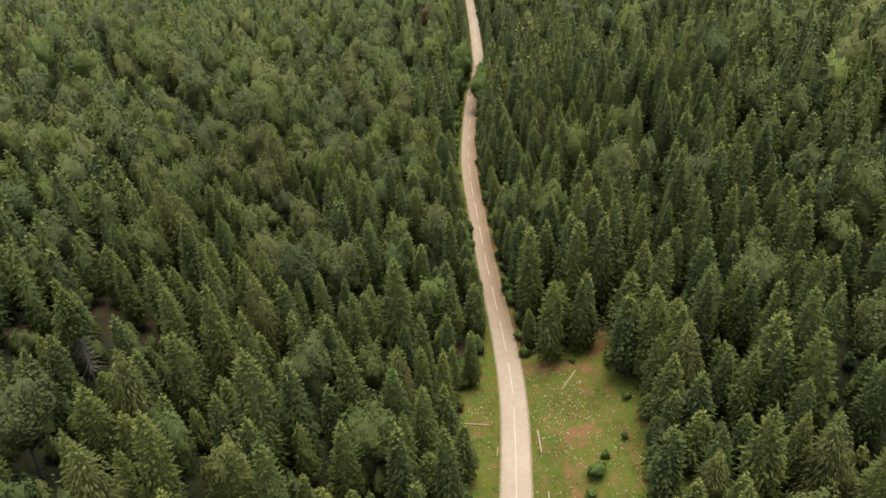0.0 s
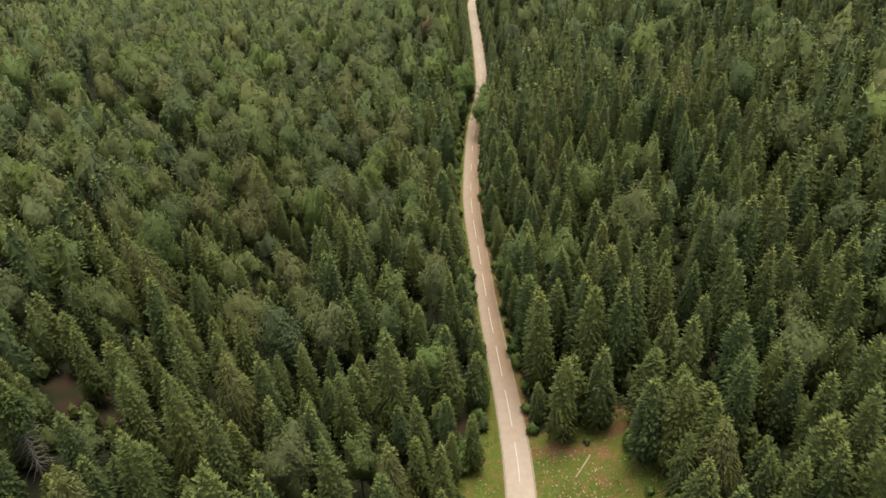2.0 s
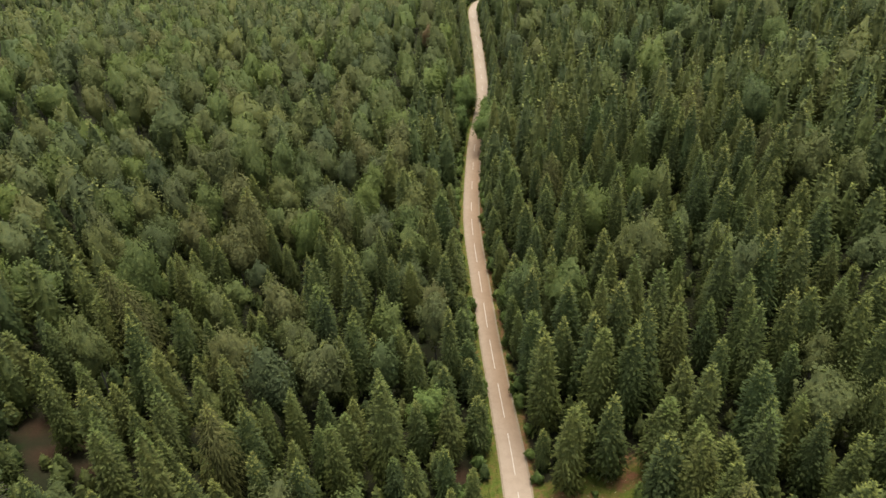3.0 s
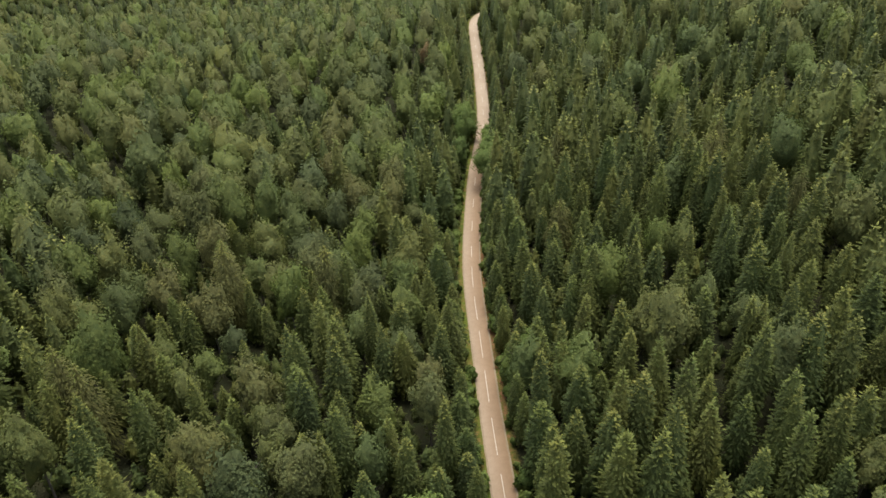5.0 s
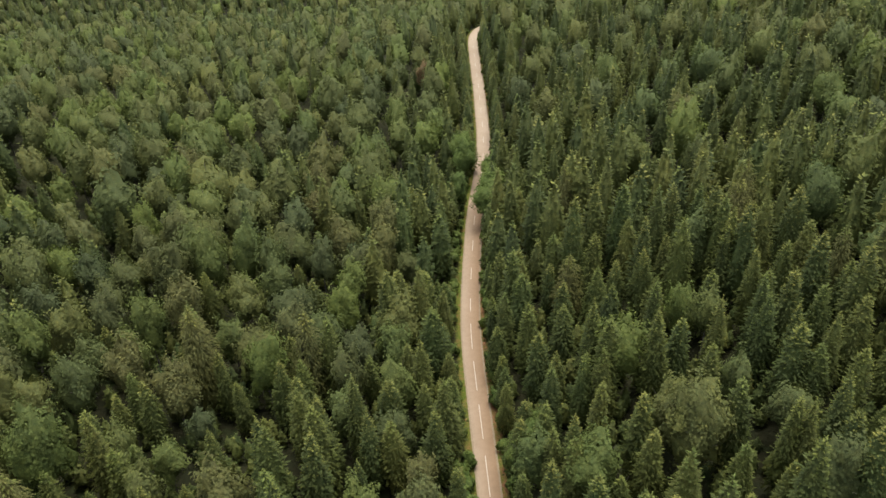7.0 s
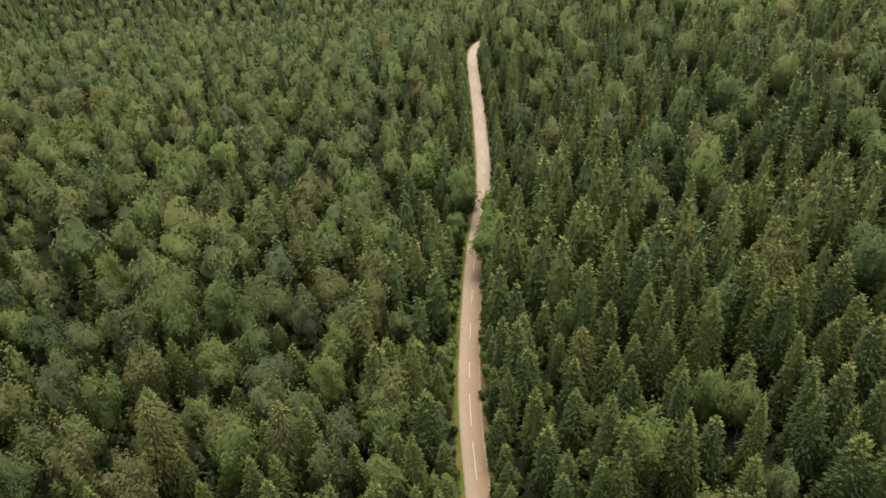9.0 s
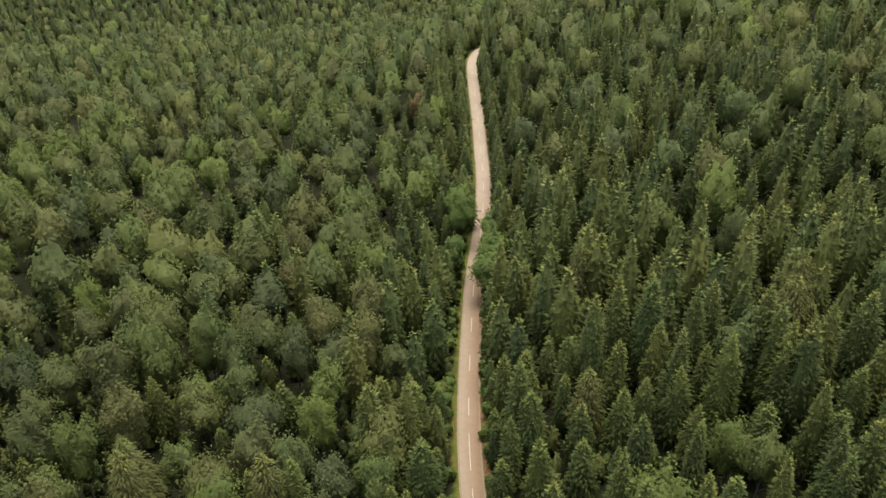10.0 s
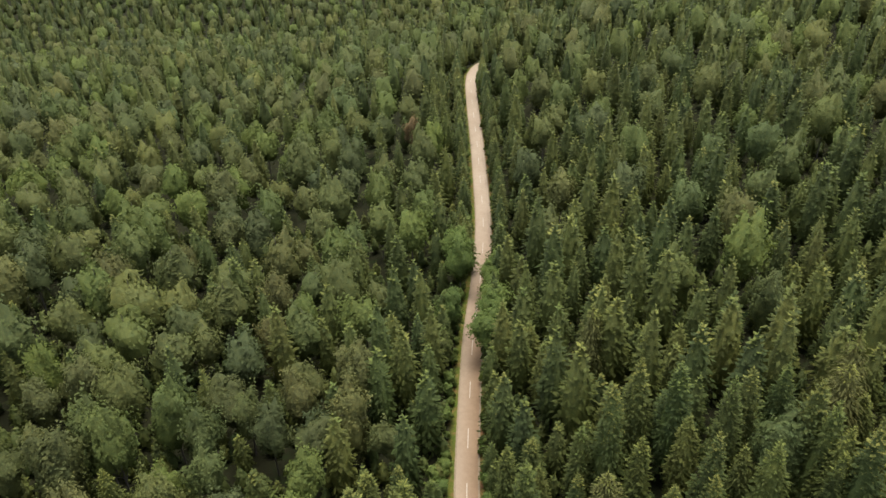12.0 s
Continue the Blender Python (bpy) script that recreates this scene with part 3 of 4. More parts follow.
SPRUCES += [(79.5, 287.1, 27.6), (3.6, 288.2, 25.6), (4.1, 291.9, 22.9), (46.4, 296.3, 29.4), (-7.8, 296.8, 28.5), (90.3, 297.0, 24.3), (65.8, 298.5, 26.0), (101.1, 300.0, 19.5), (-7.6, 300.2, 25.6), (44.1, 301.2, 30.0), (74.4, 305.1, 25.0), (59.3, 305.2, 32.7), (22.6, 309.6, 28.1), (55.1, 312.5, 33), (-15.6, 312.9, 25.8), (29.9, 325.1, 26.5), (53.5, 326.6, 27.4), (27.0, 345.7, 24.7), (-17.2, 359.1, 24.2), (6.8, 361.3, 21.1), (-67.1, 370.2, 22.2), (-72.4, 376.7, 20.9), (106.5, 422.6, 22.1), (154.9, 447.4, 16.6), (98.0, 494.2, 27.8), (-41, 123, 29), (-59, 133, 25), (-33, 133, 24), (-55, 152, 29), (-2, 254, 28), (-33, 272, 17), (-57, 302, 29)]
SPRUCES += [(-2, 304, 28), (-8, 310, 33), (5, 311, 28), (-5, 332, 29), (-18, 354, 27), (-5, 394, 25), (-16, 459, 26), (-14, 547, 32), (-313, 775, 29), (77, 129, 27), (60, 143, 26), (88, 161, 24), (92, 161, 25), (22, 167, 27), (22, 182, 33), (74, 185, 22), (90, 203, 21), (86, 211, 24), (24, 237, 24), (24, 251, 23), (22, 255, 29), (112, 255, 23), (92, 264, 21), (45, 270, 32), (24, 276, 25), (74, 275, 30), (36, 281, 31), (94, 279, 29), (76, 281, 32), (32, 288, 32), (71, 294, 24), (119, 314, 22)]
SPRUCES += [(36, 318, 29), (38, 332, 32), (107, 335, 29), (70, 340, 26), (124, 345, 27), (36, 350, 32), (144, 386, 24), (98, 415, 20), (131, 420, 20), (116, 428, 23), (178, 436, 24), (87, 452, 29), (74, 454, 19), (43, 459, 19), (153, 453, 27), (108, 455, 31), (67, 493, 27)]
BROADLEAVES = [(-36.9, 89.2, 25.0), (75.7, 156.6, 16.1), (-4.0, 161.6, 15.0), (-35.1, 162.6, 26.7), (-46.8, 171.6, 22.8), (-13.2, 172.9, 21.7), (69.6, 177.0, 26.0), (-33.4, 180.9, 20.9), (-37.6, 185.6, 18.7), (31.4, 193.0, 22.6), (50.0, 194.1, 27.3), (-55.4, 194.4, 20.8), (52.2, 195.7, 24.8), (49.8, 198.1, 23.5), (-74.8, 198.6, 30.5), (20.7, 199.6, 21.7), (-54.6, 205.6, 16.1), (48.0, 205.6, 19.4), (-64.6, 207.6, 17.8), (63.2, 208.6, 17.9), (-6.5, 212.5, 17.6), (-89.7, 216.4, 24.6), (-86.4, 216.7, 21.2), (-94.7, 221.9, 25.7), (42.0, 222.4, 26.6), (-6.9, 225.7, 22.4), (62.6, 228.1, 21.9), (-18.7, 228.3, 25.0), (-38.4, 230.8, 26.8), (59.0, 233.1, 20.0), (-82.7, 235.5, 18.6), (-93.8, 235.9, 27.2)]
BROADLEAVES += [(-7.5, 240.2, 21.4), (-105.9, 241.2, 25.9), (-9.3, 242.2, 20.3), (-7.1, 249.7, 23.0), (-80.6, 250.7, 26.3), (66.7, 256.1, 24.8), (-86.0, 261.3, 22.2), (-106.3, 263.4, 28.3), (-49.9, 264.5, 22.2), (-71.6, 269.8, 31.3), (-92.8, 272.2, 22.6), (-85.5, 272.5, 22.5), (-62.9, 277.0, 32.7), (-103.0, 277.4, 22.5), (-66.0, 278.6, 31.7), (-21.7, 280.7, 23.2), (-46.2, 282.1, 25.8), (-20.9, 285.2, 22.0), (-32.2, 286.2, 22.7), (-14.3, 287.2, 27.6), (-39.0, 293.4, 21.5), (-43.0, 296.7, 23.6), (-80.2, 302.9, 24.7), (-90.1, 306.6, 24.6), (-75.1, 320.8, 26.5), (-55.1, 321.2, 23.3), (-29.6, 324.8, 25.1), (-87.0, 336.7, 30.8), (-53.1, 336.9, 25.9), (-67.0, 339.3, 22.6), (-116.7, 361.9, 26.6), (-25.9, 362.9, 26.4)]
BROADLEAVES += [(-85.5, 377.9, 26.6), (-111.8, 385.6, 25.6), (-110.5, 408.1, 23.2), (-82.7, 410.6, 20.5), (-80.0, 432.7, 19.2), (-99.6, 444.2, 19.3), (-110.5, 450.6, 18.2), (70, 140, 24), (-27, 166, 24), (-33, 172, 22), (-26, 247, 23), (-22, 261, 21), (-99, 312, 33), (-84, 319, 22), (-114, 341, 28), (-65, 385, 21), (-130, 417, 27), (-163, 426, 27), (-38, 427, 23), (-119, 454, 17), (-135, 497, 30), (-97, 498, 18), (-58, 520, 23), (-82, 555, 26), (-209, 567, 24), (-46, 583, 29)]
OLIVE_TREES = [(-1.7, 189.2, 23.5), (-38.8, 190.9, 28.0), (-1.4, 196.7, 20.5), (-57.2, 222.7, 26.1), (-69.2, 227.7, 25.6), (-65.4, 257.7, 25.3), (-66.5, 261.1, 24.1), (-25.9, 294.4, 25.1), (-12.8, 300.7, 29.3), (-14.4, 305.2, 25.6), (-37.6, 323.1, 24.0), (-39.6, 340.5, 26.9), (-83.9, 342.5, 31.9), (-73.2, 365.0, 22.0)]
STRAW_SPRUCES = [(-53.4, 78.6, 29.4), (64.6, 88.9, 22.2), (45.8, 90.7, 18.0), (-58.1, 105.6, 27.3), (49.0, 120.2, 23.8), (-10.7, 122.5, 25.4), (-42.2, 140.2, 28.4), (-70.5, 182.4, 27.6), (-76.2, 185.1, 29.9), (-54.0, 233.0, 32.5), (-28.6, 233.7, 31.2), (93.5, 234.9, 24.1), (-55.6, 237.6, 30.2), (-57.0, 242.3, 27.6), (36.2, 253.1, 23.2), (79.7, 262.2, 25.9), (82.9, 267.1, 28.7), (41.5, 297.1, 27.9)]

HI, MID, FAR, DISTANT = 0, 1, 2, 3


def spruce_proto(r, level, radius, **more):
    rings, width, shoots = ((33, 0.78, 0.85), (18, 1.1, 0.36), (11, 1.5, 0.1), (8, 2.0, 0.0))[level]
    return spruce_shape(r, 24, radius, rings, width, level, shoots, inner=(0.74, 0.78, 0.83, 0.86)[level], **more)


def broad_proto(r, level, radius):
    lobes, sprays, size = ((22, 1750, 0.40), (17, 640, 0.57), (12, 190, 0.85), (10, 70, 1.15))[level]
    return broad_shape(r, 22, radius, lobes, sprays, size, r.uniform(0.14, 0.28), level)


def spruce_thing(name, r, radius, label, group, needles=None, fine=None, **more):
    """A whole spruce, 24 m tall: trunk and crown under an Empty at its foot."""
    top = tagged(new(name), label, "tree", group)
    needle_shape, shoot_shape = spruce_shape(r, 24, radius, *fine, HI, 0.4, weeping=True, **more) if fine else spruce_proto(r, HI, radius, **more)
    trunk = new("trunk", part_mesh("trunk", [spruce_trunk(24)], [BARK]))
    crown = new("crown", part_mesh("crown", [needle_shape], [needles or NEEDLES], spruce_soft))
    shoots = tagged(new("young_growth", part_mesh("young_growth", [shoot_shape], [SHOOTS], spruce_soft)), "pale yellow-green young shoots", kind="stuff")
    trunk.parent = crown.parent = top
    shoots.parent = crown
    return top


def broad_thing(name, r, radius, label, group, leaves, bark):
    """A whole broadleaf tree, 22 m tall."""
    top = tagged(new(name), label, "tree", group)
    trunk = new("trunk", part_mesh("trunk", [broad_trunk(22, 0.3)], [bark]))
    tagged(new("branchwork", part_mesh("branchwork", [broad_limbs(22, radius, 0.3)], [bark])), kind="stuff").parent = trunk
    crown = new("crown", part_mesh("crown", [broad_proto(r, HI, radius)], [leaves], broad_soft))
    trunk.parent = crown.parent = top
    return top


def plant(protos, used, x, y, h, full, wide=1.0):
    """Set one tree of a kind at x, y with height h: the prototype itself first, then copies of it."""
    k = int(rng.integers(len(protos)))
    s = h / full
    w = s ** 0.6 * wide * rng.uniform(0.84, 1.12)
    m = pose(x, y, float(ground_z(x, y)), rng.normal(0, 1.2), rng.normal(0, 1.2), rng.uniform(0, 360)) @ Matrix.Diagonal((w, w, s, 1))
    if k in used:
        copy_thing(protos[k], m @ Matrix.Diagonal((*(1 / v for v in protos[k].scale), 1)))
    else:
        used.add(k)
        protos[k].matrix_basis = m


def in_plan(x, y):
    """Where the forest stands: off the road, off the clearing, out to where the land shows."""
    d = x - road_x(y)
    clear = (np.abs(d) > np.where(y < 148, np.where(d < 0, np.where((y < 112) | (y > 135), 9.5, 12.5), 5.0), 5.6))
    clear &= ~((x > 13) & (x < np.interp(y, [80, 105, 120, 127, 132, 138], [35, 38.4, 40.3, 40.9, 37, 36])) & (y < 145) & (y > 50))
    clear &= ~((d < 0) & (d > -14) & (y > 114) & (y < 134))
    clear &= ~((x > 31.5) & (x < 42) & (y < 152) & (y > 126))
    for u, v, w in ((-81, 148, 3.7), (-84.6, 156, 3.7), (-71.8, 146, 3.7), (2.7, 150.2, 4.0), (-75.4, 124.6, 4.5), (-96.5, 138.5, 4.6)):
        clear &= np.hypot(x - u, y - v) > w
    clear |= y > 592
    wide = np.abs(x - 2) < 0.52 * y + 54
    reach = y < 158 + (136 - ground_z(x, y) - 26) / 0.24 + np.where(x < -60, 230, 90)
    return clear & wide & reach & (y > 78)


def scatter(y0, y1, gap):
    """Uneven rows of tree places with that many metres between neighbours."""
    ys, xs = np.arange(y0, y1, gap * 0.866), np.arange(-690, 380, gap)
    x, y = np.meshgrid(xs, ys)
    x = x + (np.arange(len(ys)) % 2)[:, None] * gap / 2
    x, y = x + rng.uniform(-0.36, 0.36, x.shape) * gap, y + rng.uniform(-0.36, 0.36, x.shape) * gap
    keep = in_plan(x, y)
    return x[keep], y[keep]


def broad_share(x, y):
    """How much of the wood is broadleaved, over the plan."""
    d = x - road_x(y)
    left = np.clip((-d - 8) / 25, 0, 1) * np.clip((y - 135) / 105, 0.3, 1) * (1 - 0.5 * np.clip((y - 505) / 140, 0, 1))
    right = np.clip(d / 20, 0, 1) * (0.15 + 0.08 * np.clip((y - 357) / 95, 0, 1))
    return np.clip(0.9 * left + right, 0.06, 0.9)


def roadside():
    """Trees in a loose row along both edges of the road."""
    rows = []
    for side in (-1, 1):
        y = 152.0
        while y < 590:
            d = side * (HALF + (rng.uniform(2.7, 3.7) if side > 0 else rng.uniform(3.9, 5.0)))
            rows.append((float(road_x(y)) + d, y, rng.uniform(12, 20)))
            y += rng.uniform(5.2, 7.6)
    return rows


def hides_bare_tree(t):
    return math.hypot(t[0] + 75.4, t[1] - 124.6) < 4


SPRUCES = [t for t in SPRUCES if not hides_bare_tree(t)] + [(16.0, 364.8, 21), (43.0, 106.6, 18), (44.2, 114.6, 21), (44.2, 122.6, 19), (43.0, 130.1, 19), (41.2, 136.5, 18), (45.9, 101.8, 17), (-1.3, 147.5, 12), (41.5, 110.7, 8), (42.2, 118.7, 7)]
BROADLEAVES = [t for t in BROADLEAVES if not hides_bare_tree(t)]
BUSHY = ((6.5, 203.5), (5.5, 275.5), (8.6, 308.5), (7.0, 344.0))
ROADSIDE = [t for t in roadside() if not (t[1] < 160 and t[0] < 15) and min(math.hypot(t[0] - u, t[1] - v) for u, v in BUSHY) > 8]
marked = np.array([(x, y) for x, y, h in SPRUCES + BROADLEAVES + OLIVE_TREES + STRAW_SPRUCES])
ROADSIDE = [t for t in ROADSIDE if np.min(np.hypot(marked[:, 0] - t[0], marked[:, 1] - t[1])) > 3.8]
marked = np.concatenate([marked, [t[:2] for t in ROADSIDE]])
SPRUCES += ROADSIDE
places = [scatter(60, 395, 3.6), scatter(395, 570, 3.9), scatter(570, 880, 4.7), scatter(880, 1400, 7.0)]
px, py = (np.concatenate(v) for v in zip(*places))
leafy = (np.abs(px - road_x(py)) > 9.8) & (rng.random(len(px)) < np.interp(py, [170, 260], [0.34, 0.62]) * broad_share(px, py) ** 1.35)
room = np.where(leafy, 5.3, 2.8) * np.interp(py, [60, 260, 340, 570, 1050], [1, 1.06, 1.24, 1.3, 1.5]) * rng.uniform(0.84, 1.1, len(px))
cells = {}


def settle(x, y, w):
    """Takes a place for a tree that needs w metres round it, unless a neighbour stands too near."""
    i, j = int(x // 14), int(y // 14)
    for a in (i - 1, i, i + 1):
        for b in (j - 1, j, j + 1):
            for u, v, q in cells.get((a, b), ()):
                if math.hypot(u - x, v - y) < q + w:
                    return False
    cells.setdefault((i, j), []).append((x, y, w))
    return True


marked = np.concatenate([marked, [(-3.2, 470.6), (-4.2, 466), (18.7, 320.5), (20.0, 327.5), (22.0, 333.5), (10.6, 332.5), *BUSHY]])
for x, y in marked:
    cells.setdefault((int(x // 14), int(y // 14)), []).append((x, y, 3.2))
thin = np.array([noise.noise((x * 0.035, y * 0.026, 2.5)) for x, y in zip(px, py)])
order = rng.permutation(len(px))
order = order[thin[order] < np.where((py[order] < 305) | (px[order] < -110), 0.58, 0.40)]
order = order[np.argsort(~leafy[order], kind="stable")]
chosen = np.array([k for k in order if settle(float(px[k]), float(py[k]), float(room[k]))])
px, py, leafy = px[chosen], py[chosen], leafy[chosen]
swell = np.array([noise.noise((x * 0.05, y * 0.04, 7.5)) * 4.0 for x, y in zip(px, py)])
tall = np.where(leafy, rng.normal(24.5, 3.0, len(px)), rng.normal(23.0, 3.6, len(px)))
# among the trees seen singly the others stay lower
singly = (np.abs(px - 2) < 95) & (py < 310)
tall = np.where(singly, tall - 3.5 + 0.6 * swell, tall + swell).clip(12, 32)
SPRUCES += [(x, y, h) for x, y, h, b in zip(px, py, tall, leafy) if not b]
BROADLEAVES += [(x, y, h) for x, y, h, b in zip(px, py, tall, leafy) if b]


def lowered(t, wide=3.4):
    """Caps heights along the camera's sight lines to the half-bare spruce and the bare patches round it."""
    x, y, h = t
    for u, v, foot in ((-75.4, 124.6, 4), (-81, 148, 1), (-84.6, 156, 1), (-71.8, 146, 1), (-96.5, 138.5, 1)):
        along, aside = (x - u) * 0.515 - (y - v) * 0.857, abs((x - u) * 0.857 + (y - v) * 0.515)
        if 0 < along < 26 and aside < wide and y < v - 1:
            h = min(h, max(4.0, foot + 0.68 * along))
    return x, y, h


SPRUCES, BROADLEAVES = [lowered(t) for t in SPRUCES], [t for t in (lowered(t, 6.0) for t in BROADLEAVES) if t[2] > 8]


def belt(x, y):
    """How far out in the plan a place lies: under 1 the trees along the flight, then the wood behind them."""
    return np.maximum(np.abs(x - 2) / 100, (y - 64) / 230)


def split_near(trees, count):
    """The trees of the inner belt, nearest first, and the rest."""
    trees = sorted(trees, key=lambda t: belt(t[0], t[1]))
    return trees[:count], trees[count:]


near_spruce, rest_spruce = split_near(SPRUCES, 280)
near_broad, rest_broad = split_near(BROADLEAVES, 110)

r = np.random.default_rng(11)
protos = [spruce_thing("spruce_tree", r, r.uniform(2.5, 3.2), "tall dark green spruce with pale young shoots in the forest", "spruces along the road", droop=r.uniform(0.2, 0.5), blunt=r.uniform(0.6, 0.82)) for k in range(10)]
used = set()
for x, y, h in near_spruce:
    # the trees at the edge of the open grass keep wide skirts
    plant(protos, used, x, y, h, 24, 1 + 0.22 * float(x > 18 and y < 152 and max(meadow(x + u, y + v) for u in (-7, 0) for v in (-7, 0)) > 0.6))
protos = [broad_thing("broadleaf_tree", r, r.uniform(4.3, 5.7), "fresh green broadleaf tree with a ragged rounded crown", "broadleaf trees along the road", LEAVES, GREY_BARK) for k in range(8)]
used = set()
for x, y, h in near_broad:
    plant(protos, used, x, y, h, 22)
protos = [broad_thing("olive_broadleaf_tree", r, r.uniform(4.3, 5.2), "olive-brown broadleaf tree with thin dry foliage", "olive-brown trees", OLIVE_LEAVES, GREY_BARK) for k in range(4)]
used = set()
for x, y, h in OLIVE_TREES:
    plant(protos, used, x, y, h, 22)
protos = [spruce_thing("straw_coloured_spruce", r, 3.5, "yellowish spruce with long drooping layered branches", "yellowish spruces", STRAW_NEEDLES, (30, 0.5), droop=1.1, blunt=0.75, shaggy=0.3, inner=0.4) for k in range(3)]
used = set()
for x, y, h in STRAW_SPRUCES:
    plant(protos, used, x, y, h, 24)
plant([broad_thing("dying_tree", r, 3.4, "dying tree with rust-brown foliage", "", RUST_LEAVES, GREY_BARK)], set(), -3.2, 470.6, 21, 22, 1.05)


def wood(name, trees, level, full, shapes, mats, label):
    """Many trees that nobody could count, as one object: shapes are prototypes, each a list of triangle groups."""
    groups, tints = [[] for m in mats], [[] for m in mats]
    soft = spruce_soft if full == 24 else broad_soft
    shapes = [[soft(g, full, ((0.54, 0.7, 0.8, 0.82) if full == 24 else (0.66, 0.68, 0.76, 0.82))[level]) for g in s[:-1]] + [plain(s[-1])] for s in shapes]
    normals = [[] for m in mats]
    for x, y, h in trees:
        shape = shapes[int(rng.integers(len(shapes)))]
        s, a, tint = h / full, rng.uniform(0, 6.283), rng.random()
        w = s ** 0.6 * rng.uniform(0.9, 1.15)
        z = float(ground_z(x, y))
        for k, (g, n) in enumerate(shape):
            normals[k].append(turn_z(n, a))
            groups[k].append((turn_z(g[0], a) * np.array([w, w, s]) + np.array([x, y, z]), g[1]))
            tints[k].append(np.full(len(g[0]), tint))
    if not trees:
        return
    groups = [joined(g) for g in groups]
    v, f = joined(groups)
    slot = np.concatenate([np.full(len(g[1]), k) for k, g in enumerate(groups)])
    me = raw_mesh(name, v, f, mats, slot, normals=np.concatenate([np.concatenate(n) for n in normals]), tint=np.concatenate([np.concatenate(t) for t in tints]))
    tagged(new(name, me), label, "forest", kind="stuff")


# young spruces fill the gaps under the tall trees
gx, gy = scatter(67, 575, 4.4)
grown = np.array([(x, y) for x, y, h in SPRUCES + BROADLEAVES + OLIVE_TREES + STRAW_SPRUCES if y < 592])
gap = np.array([np.min(np.hypot(grown[:, 0] - a, grown[:, 1] - b)) for a, b in zip(gx, gy)])
shapes = [[*spruce_shape(r, 24, r.uniform(3.2, 4.0), 6, 1.9, FAR, 0.1), limb((0, 0, -1), (0, 0, 20), 0.24, 0.08)] for k in range(6)]
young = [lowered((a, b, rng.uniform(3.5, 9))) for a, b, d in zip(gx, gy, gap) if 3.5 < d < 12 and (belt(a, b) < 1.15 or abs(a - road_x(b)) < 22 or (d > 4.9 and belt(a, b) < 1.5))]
wood("young_spruce_undergrowth", young, FAR, 24, shapes, [NEEDLES, SHOOTS, BARK], "young spruces growing in the gaps under tall trees")

thin_trunk = limb((0, 0, -1), (0, 0, 20), 0.24, 0.08)
for level, lo, hi, word in ((HI, 0, 0.9, "inner"), (MID, 0.9, 1.9, "middle"), (FAR, 1.9, 2.75, "far"), (DISTANT, 2.75, 99, "distant")):
    shapes = [[*spruce_proto(r, level, r.uniform(2.6, 3.3) * (1, 1.12, 1.18, 1.22)[level], droop=r.uniform(0.2, 0.5), blunt=r.uniform(0.6, 0.82)), thin_trunk] for k in range(10)]
    wood(word + "_spruce_wood", [t for t in rest_spruce if lo <= belt(t[0], t[1]) < hi], level, 24, shapes, [NEEDLES, SHOOTS, BARK], "dense dark green spruce forest on rolling ground")
    shapes = [[broad_proto(r, level, r.uniform(4.6, 6.2)), thin_trunk] for k in range(10)]
    wood(word + "_broadleaf_wood", [t for t in rest_broad if lo <= belt(t[0], t[1]) < hi], level, 22, shapes, [LEAVES, GREY_BARK], "mixed broadleaf forest with rounded green crowns")


# ---- the tree with a bare lower stem, the logs, bushes and the clearing's growth ----
def half_bare_spruce(x, y, h):
    top = tagged(new("half_bare_spruce"), "spruce with bare grey dead branches below a green top", "tree")
    dead = [limb((0, 0, z), (math.cos(a) * q, math.sin(a) * q, z - 0.4 * q + 0.3), 0.06, 0.015)
            for z, a, q in zip(np.linspace(4, 16, 110), np.arange(110) * 2.4, np.random.default_rng(3).uniform(1.4, 3.8, 110))]
    parts = (("trunk", [spruce_trunk(24)], [DEAD_WOOD]), ("dead_branches", dead, [DEAD_WOOD]), ("crown", list(spruce_proto(np.random.default_rng(5), HI, 3.0, low=0.58)), [NEEDLES, SHOOTS]))
    for name, groups, mats in parts:
        new(name, part_mesh(name, [joined(groups)] if len(mats) == 1 else groups, mats)).parent = top
    top.matrix_basis = pose(x, y, float(ground_z(x, y))) @ Matrix.Diagonal((1, 1, h / 24, 1))


half_bare_spruce(-75.4, 124.6, 25.6)


